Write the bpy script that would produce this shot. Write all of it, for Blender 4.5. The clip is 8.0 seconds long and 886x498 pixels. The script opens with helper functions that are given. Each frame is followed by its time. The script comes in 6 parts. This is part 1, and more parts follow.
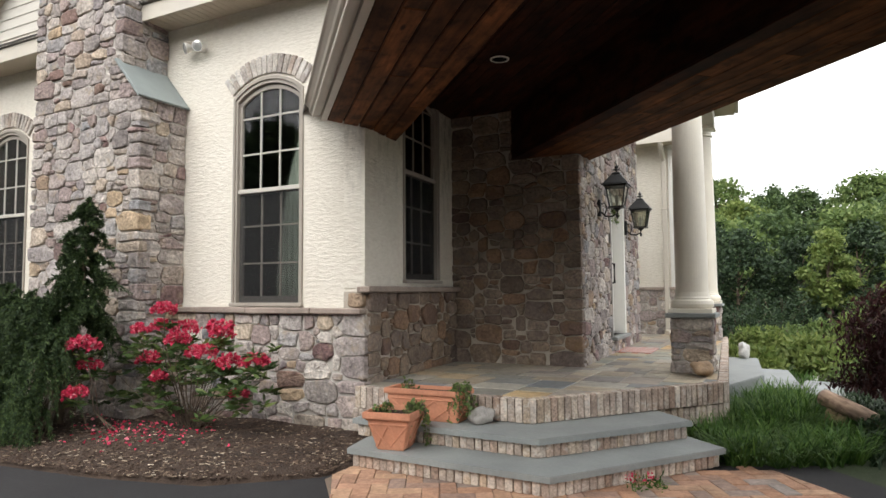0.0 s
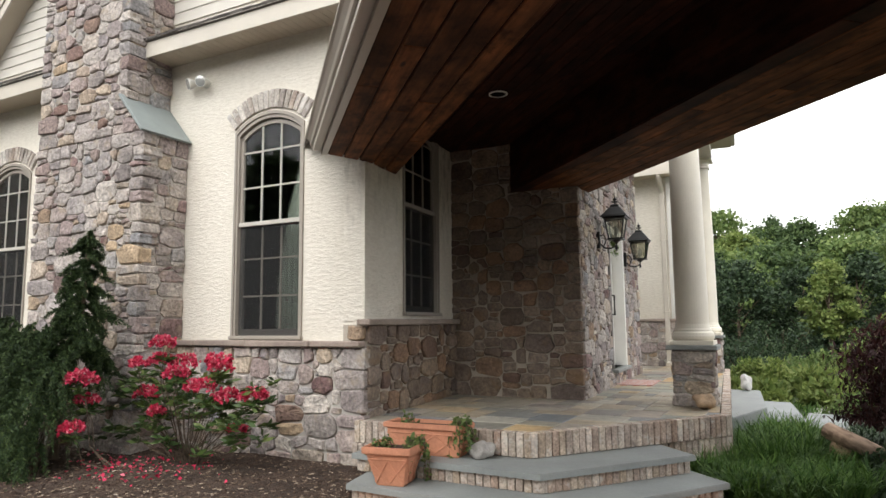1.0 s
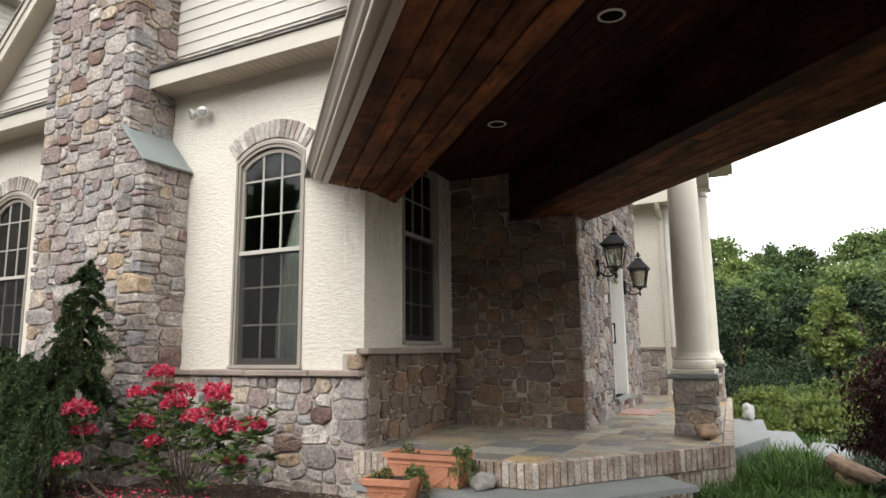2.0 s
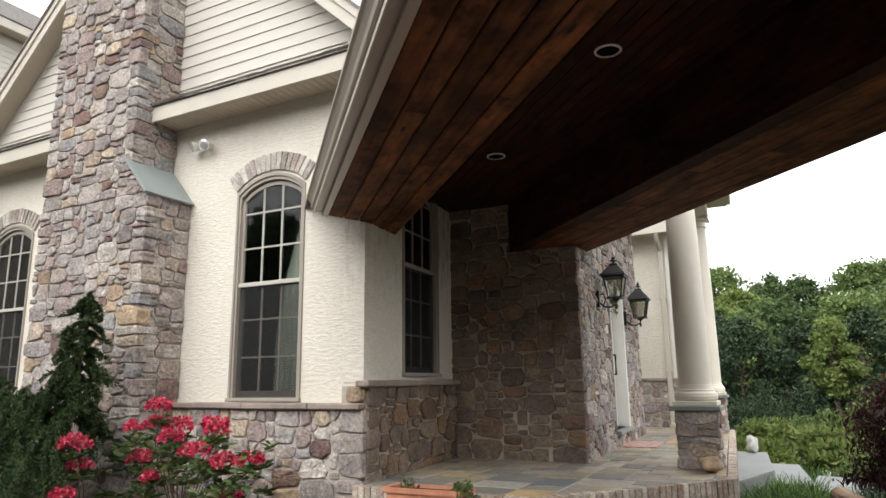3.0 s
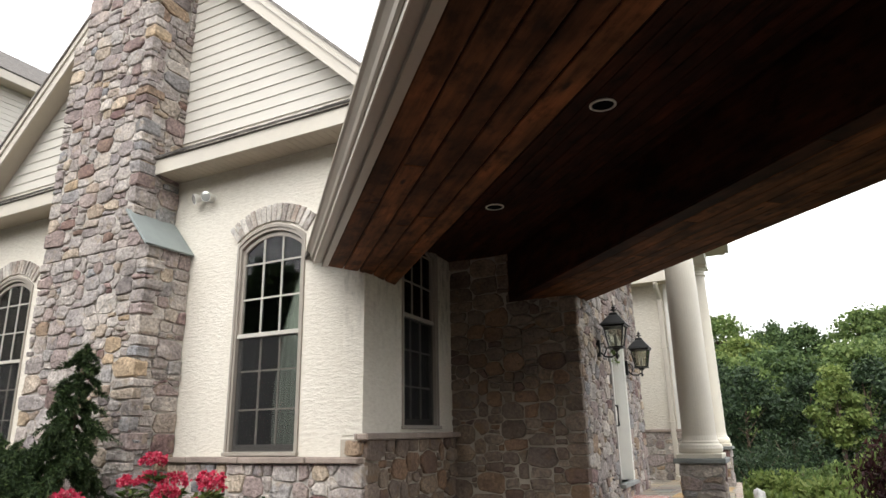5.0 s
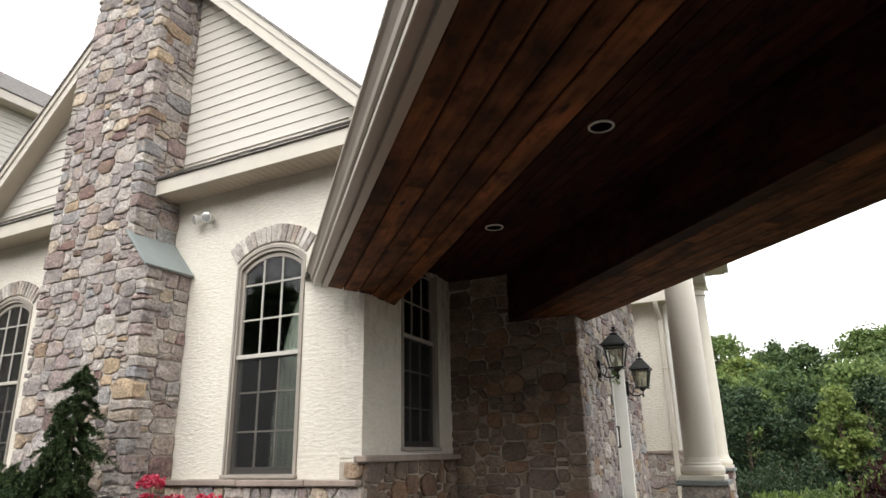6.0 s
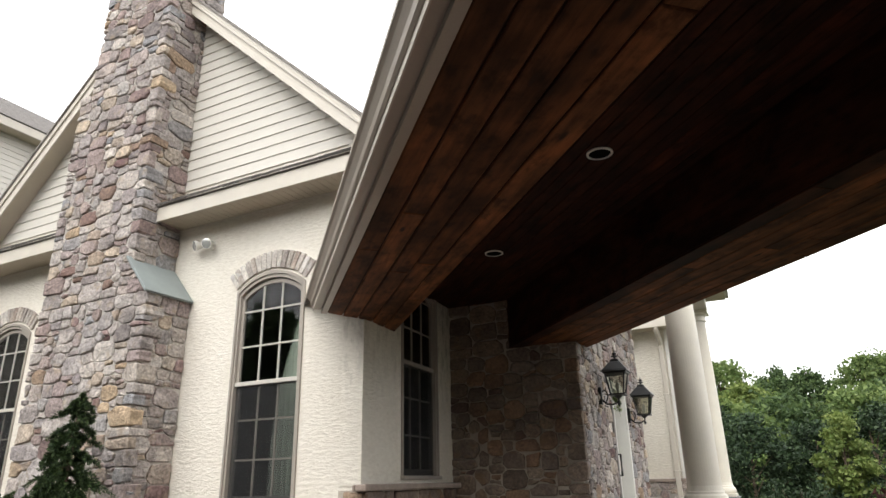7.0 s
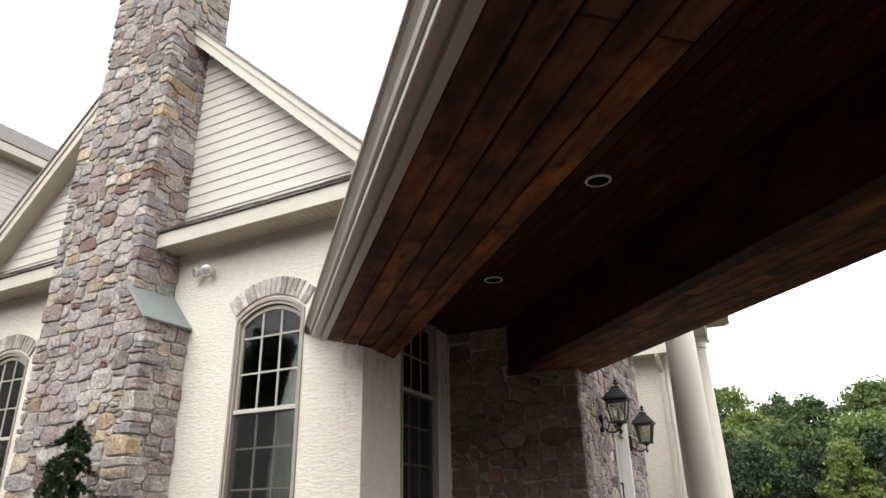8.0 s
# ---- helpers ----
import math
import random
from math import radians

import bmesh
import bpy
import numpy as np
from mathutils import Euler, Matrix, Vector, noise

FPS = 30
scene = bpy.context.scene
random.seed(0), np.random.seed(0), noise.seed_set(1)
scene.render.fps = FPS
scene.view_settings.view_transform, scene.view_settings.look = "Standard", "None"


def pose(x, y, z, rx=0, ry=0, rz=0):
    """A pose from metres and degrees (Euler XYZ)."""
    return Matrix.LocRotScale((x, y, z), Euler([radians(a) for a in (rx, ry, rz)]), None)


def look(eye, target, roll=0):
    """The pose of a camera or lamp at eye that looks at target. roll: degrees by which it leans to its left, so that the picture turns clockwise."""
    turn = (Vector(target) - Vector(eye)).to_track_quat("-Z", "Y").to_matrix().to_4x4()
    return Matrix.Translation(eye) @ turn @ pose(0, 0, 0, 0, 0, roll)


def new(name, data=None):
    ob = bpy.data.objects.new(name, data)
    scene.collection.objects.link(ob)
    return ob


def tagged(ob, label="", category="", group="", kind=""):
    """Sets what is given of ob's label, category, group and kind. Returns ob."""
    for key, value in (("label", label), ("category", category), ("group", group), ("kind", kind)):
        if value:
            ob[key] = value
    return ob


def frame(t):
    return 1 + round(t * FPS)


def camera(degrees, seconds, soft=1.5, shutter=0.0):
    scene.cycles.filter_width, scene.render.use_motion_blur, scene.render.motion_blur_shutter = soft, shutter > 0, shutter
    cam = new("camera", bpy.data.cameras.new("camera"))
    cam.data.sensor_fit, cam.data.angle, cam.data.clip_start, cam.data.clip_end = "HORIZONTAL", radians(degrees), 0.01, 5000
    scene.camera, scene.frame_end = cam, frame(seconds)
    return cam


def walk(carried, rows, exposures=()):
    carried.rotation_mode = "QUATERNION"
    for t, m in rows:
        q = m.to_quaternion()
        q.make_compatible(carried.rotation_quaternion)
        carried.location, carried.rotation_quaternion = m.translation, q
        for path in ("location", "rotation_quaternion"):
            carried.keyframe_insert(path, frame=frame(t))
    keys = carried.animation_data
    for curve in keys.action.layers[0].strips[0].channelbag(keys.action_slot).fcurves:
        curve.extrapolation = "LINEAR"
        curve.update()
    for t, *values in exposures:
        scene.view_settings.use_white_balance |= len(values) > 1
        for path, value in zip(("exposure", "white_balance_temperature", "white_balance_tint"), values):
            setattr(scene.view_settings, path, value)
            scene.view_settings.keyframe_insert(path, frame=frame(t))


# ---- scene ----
EXPO, SKY, SUNE, CLOUD = 0.22, 0.15, 2.2, 13.5
# ---------------------------------------------------------------- camera
cam = camera(68.4, 8.0, soft=1.5)
TURN = 27.5
# time, eye x, y, z, then yaw, pitch and roll: a tripod head tilting up carries the lens a little back and up
PATH = [(0.0, 0.0, 0.0, 1.45, 0.0, 3.7, 0.42), (0.5, 0.003, -0.006, 1.454, -0.02, 5.12, 0.49), (1.0, 0.005, -0.012, 1.458, -0.02, 6.47, 0.56),
        (1.5, 0.008, -0.018, 1.462, -0.03, 7.68, 0.61), (3.0, 0.015, -0.035, 1.475, -0.05, 11.56, 0.77), (3.5, 0.018, -0.041, 1.479, -0.05, 12.94, 0.88),
        (4.0, 0.020, -0.047, 1.483, -0.06, 14.0, 0.94), (4.5, 0.022, -0.050, 1.485, -0.05, 14.96, 0.97), (6.0, 0.029, -0.060, 1.493, -0.04, 17.56, 1.09),
        (6.5, 0.031, -0.063, 1.495, -0.03, 18.6, 1.11), (7.0, 0.034, -0.067, 1.497, -0.03, 19.79, 1.14), (7.5, 0.036, -0.070, 1.500, -0.03, 21.0, 1.18),
        (8.0, 0.038, -0.073, 1.502, -0.04, 22.06, 1.19)]
walk(cam, [(t, pose(x, y, z, 90 + pitch, roll, TURN + yaw)) for t, x, y, z, yaw, pitch, roll in PATH],
     exposures=[(0.0, EXPO), (8.0, EXPO)])

# ---------------------------------------------------------------- world and sun
SUN_EL, SUN_AZ = 43.0, 178.0      # degrees; azimuth from north (+y), clockwise
world = bpy.data.worlds.new("overcast_sky")
scene.world = world
world.use_nodes = True
wn, wl = world.node_tree.nodes, world.node_tree.links
sky = wn.new("ShaderNodeTexSky")
sky.sky_type = 'NISHITA'
sky.sun_disc = False
sky.sun_elevation, sky.sun_rotation = radians(SUN_EL), radians(SUN_AZ)
sky.dust_density, sky.air_density = 4.0, 1.0
grey = wn.new("ShaderNodeHueSaturation")
grey.inputs["Saturation"].default_value = 0.12
wl.new(sky.outputs[0], grey.inputs["Color"])
veil = wn.new("ShaderNodeMix")          # an even veil of cloud over the clear sky
veil.data_type = 'RGBA'
veil.inputs[0].default_value = 0.85
veil.inputs[7].default_value = (CLOUD, CLOUD, CLOUD * 1.02, 1)
wl.new(grey.outputs[0], veil.inputs[6])
wl.new(veil.outputs[2], wn["Background"].inputs["Color"])
wn["Background"].inputs["Strength"].default_value = SKY

sun = new("sun", bpy.data.lights.new("sun", "SUN"))
sun.data.energy, sun.data.angle, sun.data.color = SUNE, radians(60), (1.0, 0.98, 0.95)
az = radians(SUN_AZ)
sun_from = Vector((math.sin(az) * math.cos(radians(SUN_EL)), math.cos(az) * math.cos(radians(SUN_EL)), math.sin(radians(SUN_EL))))
sun.matrix_world = look(sun_from * 60, (0, 0, 0))

# ---------------------------------------------------------------- helpers
rng = random.Random(7)


def empty(name, loc=(0, 0, 0), rz=0.0):
    ob = new(name)
    ob.empty_display_size = 0.2
    ob.matrix_world = pose(*loc, 0, 0, rz)
    return ob


def world_of(ob):
    """The pose of an object from its own chain of parents."""
    return (world_of(ob.parent) @ ob.matrix_basis) if ob.parent else ob.matrix_basis.copy()


def put(name, bm, material, parent=None, label="", smooth=False):
    """Links a bmesh as one mesh object, under a parent when one is given."""
    me = bpy.data.meshes.new(name)
    bmesh.ops.recalc_face_normals(bm, faces=bm.faces[:])
    bm.to_mesh(me)
    bm.free()
    if smooth:
        for p in me.polygons:
            p.use_smooth = True
    me.materials.append(material)
    ob = new(name, me)
    if parent:
        ob.parent = parent
    if label:
        ob["label"] = label
    return ob


part = put


def raw(name, verts, faces, material, parent=None, label="", smooth=False):
    me = bpy.data.meshes.new(name)
    me.from_pydata(verts, [], faces)
    me.update()
    if smooth:
        for p in me.polygons:
            p.use_smooth = True
    me.materials.append(material)
    ob = new(name, me)
    if parent:
        ob.parent = parent
    if label:
        ob["label"] = label
    return ob


def box(bm, x0, y0, z0, x1, y1, z1, m=None, bevel=0.0):
    r = bmesh.ops.create_cube(bm, size=1.0)
    vs = r["verts"]
    for v in vs:
        v.co = Vector(((x0 + x1) / 2 + v.co.x * (x1 - x0), (y0 + y1) / 2 + v.co.y * (y1 - y0), (z0 + z1) / 2 + v.co.z * (z1 - z0)))
    if bevel:
        es = list({e for v in vs for e in v.link_edges})
        out = bmesh.ops.bevel(bm, geom=es, offset=bevel, segments=1, affect='EDGES')
        vs = list({v for f in out["faces"] for v in f.verts} | {v for v in vs if v.is_valid})
    if m is not None:
        for v in vs:
            v.co = m @ v.co
    return vs


def prism(bm, pts, z0, z1, m=None, bevel=0.0):
    """An upright prism over a plan polygon."""
    lo = [bm.verts.new((x, y, z0)) for x, y in pts]
    hi = [bm.verts.new((x, y, z1)) for x, y in pts]
    n = len(pts)
    bm.faces.new(lo[::-1])
    top = bm.faces.new(hi)
    for i in range(n):
        bm.faces.new((lo[i], lo[(i + 1) % n], hi[(i + 1) % n], hi[i]))
    if bevel:
        bmesh.ops.bevel(bm, geom=list(top.edges), offset=bevel, segments=2, affect='EDGES')
    if m is not None:
        for v in bm.verts:
            v.co = m @ v.co


def sweep(bm, prof, m, length):
    """A closed profile (across, up) pushed along the local y axis of m."""
    a = [bm.verts.new(m @ Vector((x, 0, z))) for x, z in prof]
    b = [bm.verts.new(m @ Vector((x, length, z))) for x, z in prof]
    n = len(prof)
    bm.faces.new(a)
    bm.faces.new(b[::-1])
    for i in range(n):
        bm.faces.new((a[i], b[i], b[(i + 1) % n], a[(i + 1) % n]))


def lathe(bm, prof, seg=28, m=None):
    rings = []
    for r, z in prof:
        rings.append([bm.verts.new((r * math.cos(2 * math.pi * i / seg), r * math.sin(2 * math.pi * i / seg), z)) for i in range(seg)])
    for a, b in zip(rings, rings[1:]):
        for i in range(seg):
            bm.faces.new((a[i], a[(i + 1) % seg], b[(i + 1) % seg], b[i]))
    bm.faces.new(rings[0][::-1])
    bm.faces.new(rings[-1])
    if m is not None:
        for ring in rings:
            for v in ring:
                v.co = m @ v.co


def tube(bm, pts, radius, seg=6, taper=1.0):
    """A round rod through the points."""
    rings = []
    n = len(pts)
    for i, p in enumerate(pts):
        p = Vector(p)
        d = (Vector(pts[min(i + 1, n - 1)]) - Vector(pts[max(i - 1, 0)])).normalized()
        u = d.cross(Vector((0.31, 0.17, 0.93))).normalized()
        w = d.cross(u)
        r = radius * (1 + (taper - 1) * i / max(n - 1, 1))
        rings.append([bm.verts.new(p + (u * math.cos(2 * math.pi * k / seg) + w * math.sin(2 * math.pi * k / seg)) * r) for k in range(seg)])
    for a, b in zip(rings, rings[1:]):
        for k in range(seg):
            bm.faces.new((a[k], a[(k + 1) % seg], b[(k + 1) % seg], b[k]))
    bm.faces.new(rings[0][::-1])
    bm.faces.new(rings[-1])


def facing(p, q):
    """A frame on a wall: x along from p to q, y into the wall, z up."""
    d = Vector((q[0] - p[0], q[1] - p[1], 0))
    return Matrix.Translation((p[0], p[1], 0)) @ Matrix.Rotation(math.atan2(d.y, d.x), 4, 'Z'), d.length


def arch_points(s0, s1, spring, rise, n=14):
    """Points of a segmental arch from s0 to s1."""
    c = (s0 + s1) / 2
    half = (s1 - s0) / 2
    if rise <= 0:
        return [(s0, spring), (s1, spring)]
    rad = (half * half + rise * rise) / (2 * rise)
    a = math.asin(min(1, half / rad))
    return [(c + rad * math.sin(-a + 2 * a * i / n), spring + rise - rad + rad * math.cos(-a + 2 * a * i / n)) for i in range(n + 1)]


def slab_poly(bm, pts, y0, y1, m):
    """A plate in the wall's plane: a polygon of (s, z) with depth y0 to y1."""
    a = [bm.verts.new(m @ Vector((s, y0, z))) for s, z in pts]
    b = [bm.verts.new(m @ Vector((s, y1, z))) for s, z in pts]
    n = len(pts)
    bm.faces.new(a)
    bm.faces.new(b[::-1])
    for i in range(n):
        bm.faces.new((a[i], b[i], b[(i + 1) % n], a[(i + 1) % n]))


def wall_mesh(bm, m, length, z0, z1, thick, holes=()):
    """A wall with thickness and arched openings (s0, s1, sill, spring, rise)."""
    at = 0.0
    for s0, s1, sill, spring, rise in sorted(holes):
        if s0 > at:
            slab_poly(bm, [(at, z0), (s0, z0), (s0, z1), (at, z1)], 0, thick, m)
        slab_poly(bm, [(s0, z0), (s1, z0), (s1, sill), (s0, sill)], 0, thick, m)
        top = arch_points(s0, s1, spring, rise)
        for (a, za), (b, zb) in zip(top, top[1:]):
            slab_poly(bm, [(a, za), (b, zb), (b, z1), (a, z1)], 0, thick, m)
        at = s1
    if at < length:
        slab_poly(bm, [(at, z0), (length, z0), (length, z1), (at, z1)], 0, thick, m)


# ---------------------------------------------------------------- materials
def material(name, rough=0.7, metal=0.0, spec=0.4):
    mt = bpy.data.materials.new(name)
    mt.use_nodes = True
    b = mt.node_tree.nodes["Principled BSDF"]
    b.inputs["Roughness"].default_value = rough
    b.inputs["Metallic"].default_value = metal
    b.inputs["Specular IOR Level"].default_value = spec
    return mt, mt.node_tree.nodes, mt.node_tree.links, b


def coords(nodes, links, scale=(1, 1, 1), kind="Object", turn=0.0):
    tc = nodes.new("ShaderNodeTexCoord")
    mp = nodes.new("ShaderNodeMapping")
    mp.inputs["Scale"].default_value = scale
    mp.inputs["Rotation"].default_value = (0, 0, turn)
    links.new(tc.outputs[kind], mp.inputs["Vector"])
    return mp.outputs[0]


def noise_tex(nodes, links, vec, scale, detail=4.0, rough=0.55, w=None):
    n = nodes.new("ShaderNodeTexNoise")
    n.inputs["Scale"].default_value, n.inputs["Detail"].default_value, n.inputs["Roughness"].default_value = scale, detail, rough
    if w is not None:
        n.noise_dimensions = '4D'
        links.new(w, n.inputs["W"])
    if vec is not None:
        links.new(vec, n.inputs["Vector"])
    return n.outputs["Fac"]


def ramp(nodes, links, fac, stops, mode='LINEAR'):
    r = nodes.new("ShaderNodeValToRGB")
    r.color_ramp.interpolation = mode
    el = r.color_ramp.elements
    while len(el) < len(stops):
        el.new(0.5)
    for e, (p, c) in zip(el, stops):
        e.position, e.color = p, (*c, 1) if len(c) == 3 else c
    links.new(fac, r.inputs[0])
    return r.outputs[0]


def mixc(nodes, links, fac, a, b, mode='MIX'):
    m = nodes.new("ShaderNodeMix")
    m.data_type, m.blend_type = 'RGBA', mode
    for sock, v in ((m.inputs[0], fac), (m.inputs[6], a), (m.inputs[7], b)):
        if isinstance(v, (int, float)):
            sock.default_value = v
        elif isinstance(v, tuple):
            sock.default_value = (*v, 1)
        else:
            links.new(v, sock)
    return m.outputs[2]


def mathn(nodes, links, op, a, b):
    m = nodes.new("ShaderNodeMath")
    m.operation = op
    for sock, v in ((m.inputs[0], a), (m.inputs[1], b)):
        if isinstance(v, (int, float)):
            sock.default_value = v
        else:
            links.new(v, sock)
    return m.outputs[0]


def bump(nodes, links, b, height, strength=0.4, dist=0.01):
    n = nodes.new("ShaderNodeBump")
    n.inputs["Strength"].default_value, n.inputs["Distance"].default_value = strength, dist
    links.new(height, n.inputs["Height"])
    links.new(n.outputs[0], b.inputs["Normal"])


def pick(nodes, source):
    """A random value per object, or per loose piece of a joined mesh."""
    if source == "object":
        return nodes.new("ShaderNodeObjectInfo").outputs["Random"]
    return nodes.new("ShaderNodeNewGeometry").outputs["Random Per Island"]


def pieces_material(name, stops, source, rough=0.85, grain=14.0, vein=0.5, bumps=0.5, dist=0.012, spots=None, spec=0.3, coord="Object"):
    """Stone, slate or brick whose colour differs from piece to piece."""
    mt, n, l, b = material(name, rough, 0, spec)
    r = pick(n, source)
    vec = coords(n, l, kind=coord)
    w = mathn(n, l, 'MULTIPLY', r, 37.0)
    base = ramp(n, l, r, stops)
    big = noise_tex(n, l, vec, grain * 0.35, 3, 0.5, w)
    fine = noise_tex(n, l, vec, grain * 2.8, 8, 0.7, w)
    col = mixc(n, l, 1.0, base, ramp(n, l, big, [(0.25, (0.62, 0.60, 0.60)), (0.75, (1.35, 1.32, 1.28))]), 'MULTIPLY')
    col = mixc(n, l, vein, col, ramp(n, l, fine, [(0.33, (0.34, 0.33, 0.33)), (0.5, (0.95, 0.94, 0.93)), (0.68, (1.65, 1.63, 1.6))]), 'MULTIPLY')
    if spots:
        s = noise_tex(n, l, vec, grain * 0.5, 4, 0.6, mathn(n, l, 'ADD', w, 9.0))
        col = mixc(n, l, ramp(n, l, s, [(0.56, (0, 0, 0)), (0.68, (0.75, 0.75, 0.75))]), col, spots)
    l.new(col, b.inputs["Base Color"])
    bump(n, l, b, mixc(n, l, 0.45, big, fine), bumps, dist)
    return mt


STONE = [(0.0, (0.20, 0.18, 0.175)), (0.09, (0.42, 0.39, 0.365)), (0.17, (0.25, 0.22, 0.22)), (0.25, (0.49, 0.46, 0.425)), (0.33, (0.31, 0.25, 0.24)),
         (0.41, (0.37, 0.35, 0.34)), (0.48, (0.45, 0.38, 0.295)), (0.54, (0.28, 0.255, 0.26)), (0.62, (0.54, 0.51, 0.47)), (0.69, (0.24, 0.165, 0.16)),
         (0.74, (0.35, 0.325, 0.315)), (0.80, (0.25, 0.26, 0.275)), (0.86, (0.45, 0.41, 0.375)), (0.91, (0.16, 0.10, 0.098)), (0.95, (0.41, 0.32, 0.22)), (1.0, (0.33, 0.30, 0.295))]
# browner stone of the recess, darkened further to hold the porch's shade
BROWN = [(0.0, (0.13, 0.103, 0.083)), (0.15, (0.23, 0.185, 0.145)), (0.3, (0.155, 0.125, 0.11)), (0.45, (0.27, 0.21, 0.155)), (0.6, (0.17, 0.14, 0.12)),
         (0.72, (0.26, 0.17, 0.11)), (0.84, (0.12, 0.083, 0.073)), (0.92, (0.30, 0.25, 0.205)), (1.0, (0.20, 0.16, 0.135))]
stone_mat = pieces_material("fieldstone", STONE, "object", grain=10, vein=0.85, bumps=1.0, dist=0.03, spots=(0.37, 0.30, 0.22))
stone_rest = pieces_material("fieldstone_joined", STONE, "island", grain=10, vein=0.85, bumps=1.0, dist=0.03, spots=(0.37, 0.30, 0.22))
brown_stone = pieces_material("shaded_brown_fieldstone", BROWN, "object", grain=10, vein=0.7, bumps=0.9, dist=0.03, spots=(0.21, 0.135, 0.075))
brown_rest = pieces_material("shaded_brown_fieldstone_joined", BROWN, "island", grain=10, vein=0.7, bumps=0.9, dist=0.03, spots=(0.21, 0.135, 0.075))
SLATE = [(0.0, (0.22, 0.225, 0.20)), (0.2, (0.38, 0.32, 0.23)), (0.38, (0.24, 0.28, 0.26)), (0.52, (0.46, 0.38, 0.25)), (0.64, (0.17, 0.19, 0.20)),
         (0.76, (0.28, 0.23, 0.19)), (0.9, (0.44, 0.43, 0.37)), (1.0, (0.50, 0.33, 0.13))]
slate_mat = pieces_material("floor_slate", SLATE, "object", rough=0.45, grain=5, vein=0.4, bumps=0.25, dist=0.006, spec=0.5)
PALE = [(0.0, (0.36, 0.30, 0.255)), (0.3, (0.49, 0.435, 0.38)), (0.55, (0.33, 0.245, 0.195)), (0.8, (0.57, 0.52, 0.46)), (1.0, (0.40, 0.32, 0.24))]
brick_mat = pieces_material("tumbled_brick", PALE, "object", grain=16, vein=0.7, bumps=0.6, dist=0.008, spots=(0.62, 0.59, 0.54))
PAVE = [(0.0, (0.40, 0.23, 0.145)), (0.25, (0.35, 0.215, 0.15)), (0.5, (0.44, 0.29, 0.19)), (0.75, (0.33, 0.20, 0.14)), (0.9, (0.27, 0.215, 0.185)), (1.0, (0.30, 0.265, 0.24))]
paver_mat = pieces_material("paver_brick", PAVE, "object", grain=10, vein=0.4, bumps=0.4, dist=0.005)
paver_rest = pieces_material("paver_brick_joined", PAVE, "island", grain=10, vein=0.4, bumps=0.4, dist=0.005)
GREYB = [(0.0, (0.40, 0.37, 0.33)), (0.3, (0.60, 0.58, 0.54)), (0.55, (0.34, 0.28, 0.235)), (0.8, (0.52, 0.49, 0.45)), (1.0, (0.30, 0.27, 0.25))]
vouss_mat = pieces_material("arch_brick", GREYB, "object", grain=14, vein=0.6, bumps=0.5, dist=0.008, spots=(0.64, 0.62, 0.58))


def plain(name, col, rough=0.6, metal=0.0, var=0.12, scale=3.0, fine=60.0, bumps=0.15, dist=0.003, spec=0.4, stretch=(1, 1, 1), coord="Object"):
    """A painted or natural surface with drift and grain in its colour."""
    mt, n, l, b = material(name, rough, metal, spec)
    vec = coords(n, l, stretch, coord)
    big = noise_tex(n, l, vec, scale, 4)
    small = noise_tex(n, l, vec, fine, 3)
    lo, hi = 1 - var, 1 + var
    c = mixc(n, l, 1.0, (col[0], col[1], col[2]), ramp(n, l, big, [(0.3, (lo, lo, lo)), (0.7, (hi, hi, hi * 0.98))]), 'MULTIPLY')
    c = mixc(n, l, 0.5, c, ramp(n, l, small, [(0.3, (lo, lo, lo)), (0.7, (hi, hi, hi))]), 'MULTIPLY')
    l.new(c, b.inputs["Base Color"])
    bump(n, l, b, small, bumps, dist)
    return mt


brown_mortar = plain("brown_mortar", (0.40, 0.355, 0.30), 0.95, var=0.2, fine=90, bumps=0.5, dist=0.006)
mortar = plain("mortar", (0.45, 0.42, 0.385), 0.95, var=0.2, fine=90, bumps=0.5, dist=0.006)
trim_paint = plain("cream_trim_paint", (0.57, 0.525, 0.455), 0.45, var=0.05)
soffit_paint = plain("tan_soffit", (0.54, 0.47, 0.37), 0.6, var=0.05)
column_paint = plain("column_paint", (0.74, 0.69, 0.59), 0.4, var=0.05)
frame_paint = plain("taupe_window_frame", (0.33, 0.295, 0.255), 0.45, var=0.06)
sash_paint = plain("dark_sash", (0.12, 0.11, 0.10), 0.45, var=0.06)
muntin_paint = plain("pale_muntin", (0.50, 0.48, 0.43), 0.45, var=0.05)
gutter_paint = plain("taupe_gutter", (0.40, 0.35, 0.29), 0.38, var=0.05, spec=0.5)
white_paint = plain("white_door_paint", (0.74, 0.73, 0.69), 0.4, var=0.04)
siding_paint = plain("cream_siding", (0.58, 0.55, 0.495), 0.55, var=0.05, stretch=(1, 1, 8))
black_metal = plain("black_iron", (0.018, 0.018, 0.018), 0.42, 0.3, var=0.2)
terracotta = plain("terracotta", (0.50, 0.225, 0.135), 0.8, var=0.16, scale=5, fine=45, bumps=0.25)
bluestone = plain("bluestone", (0.235, 0.25, 0.245), 0.6, var=0.12, scale=2.2, fine=40, bumps=0.25, dist=0.004)
cap_stone = plain("sandstone_cap", (0.29, 0.235, 0.20), 0.8, var=0.22, scale=4, fine=40, bumps=0.5, dist=0.008)
slate_flash = plain("slate_flashing", (0.25, 0.28, 0.275), 0.6, var=0.08)
asphalt = plain("asphalt", (0.024, 0.023, 0.024), 0.9, var=0.25, scale=0.8, fine=160, bumps=0.8, dist=0.006)
sand_mat = plain("joint_sand", (0.17, 0.13, 0.10), 0.95, var=0.3)
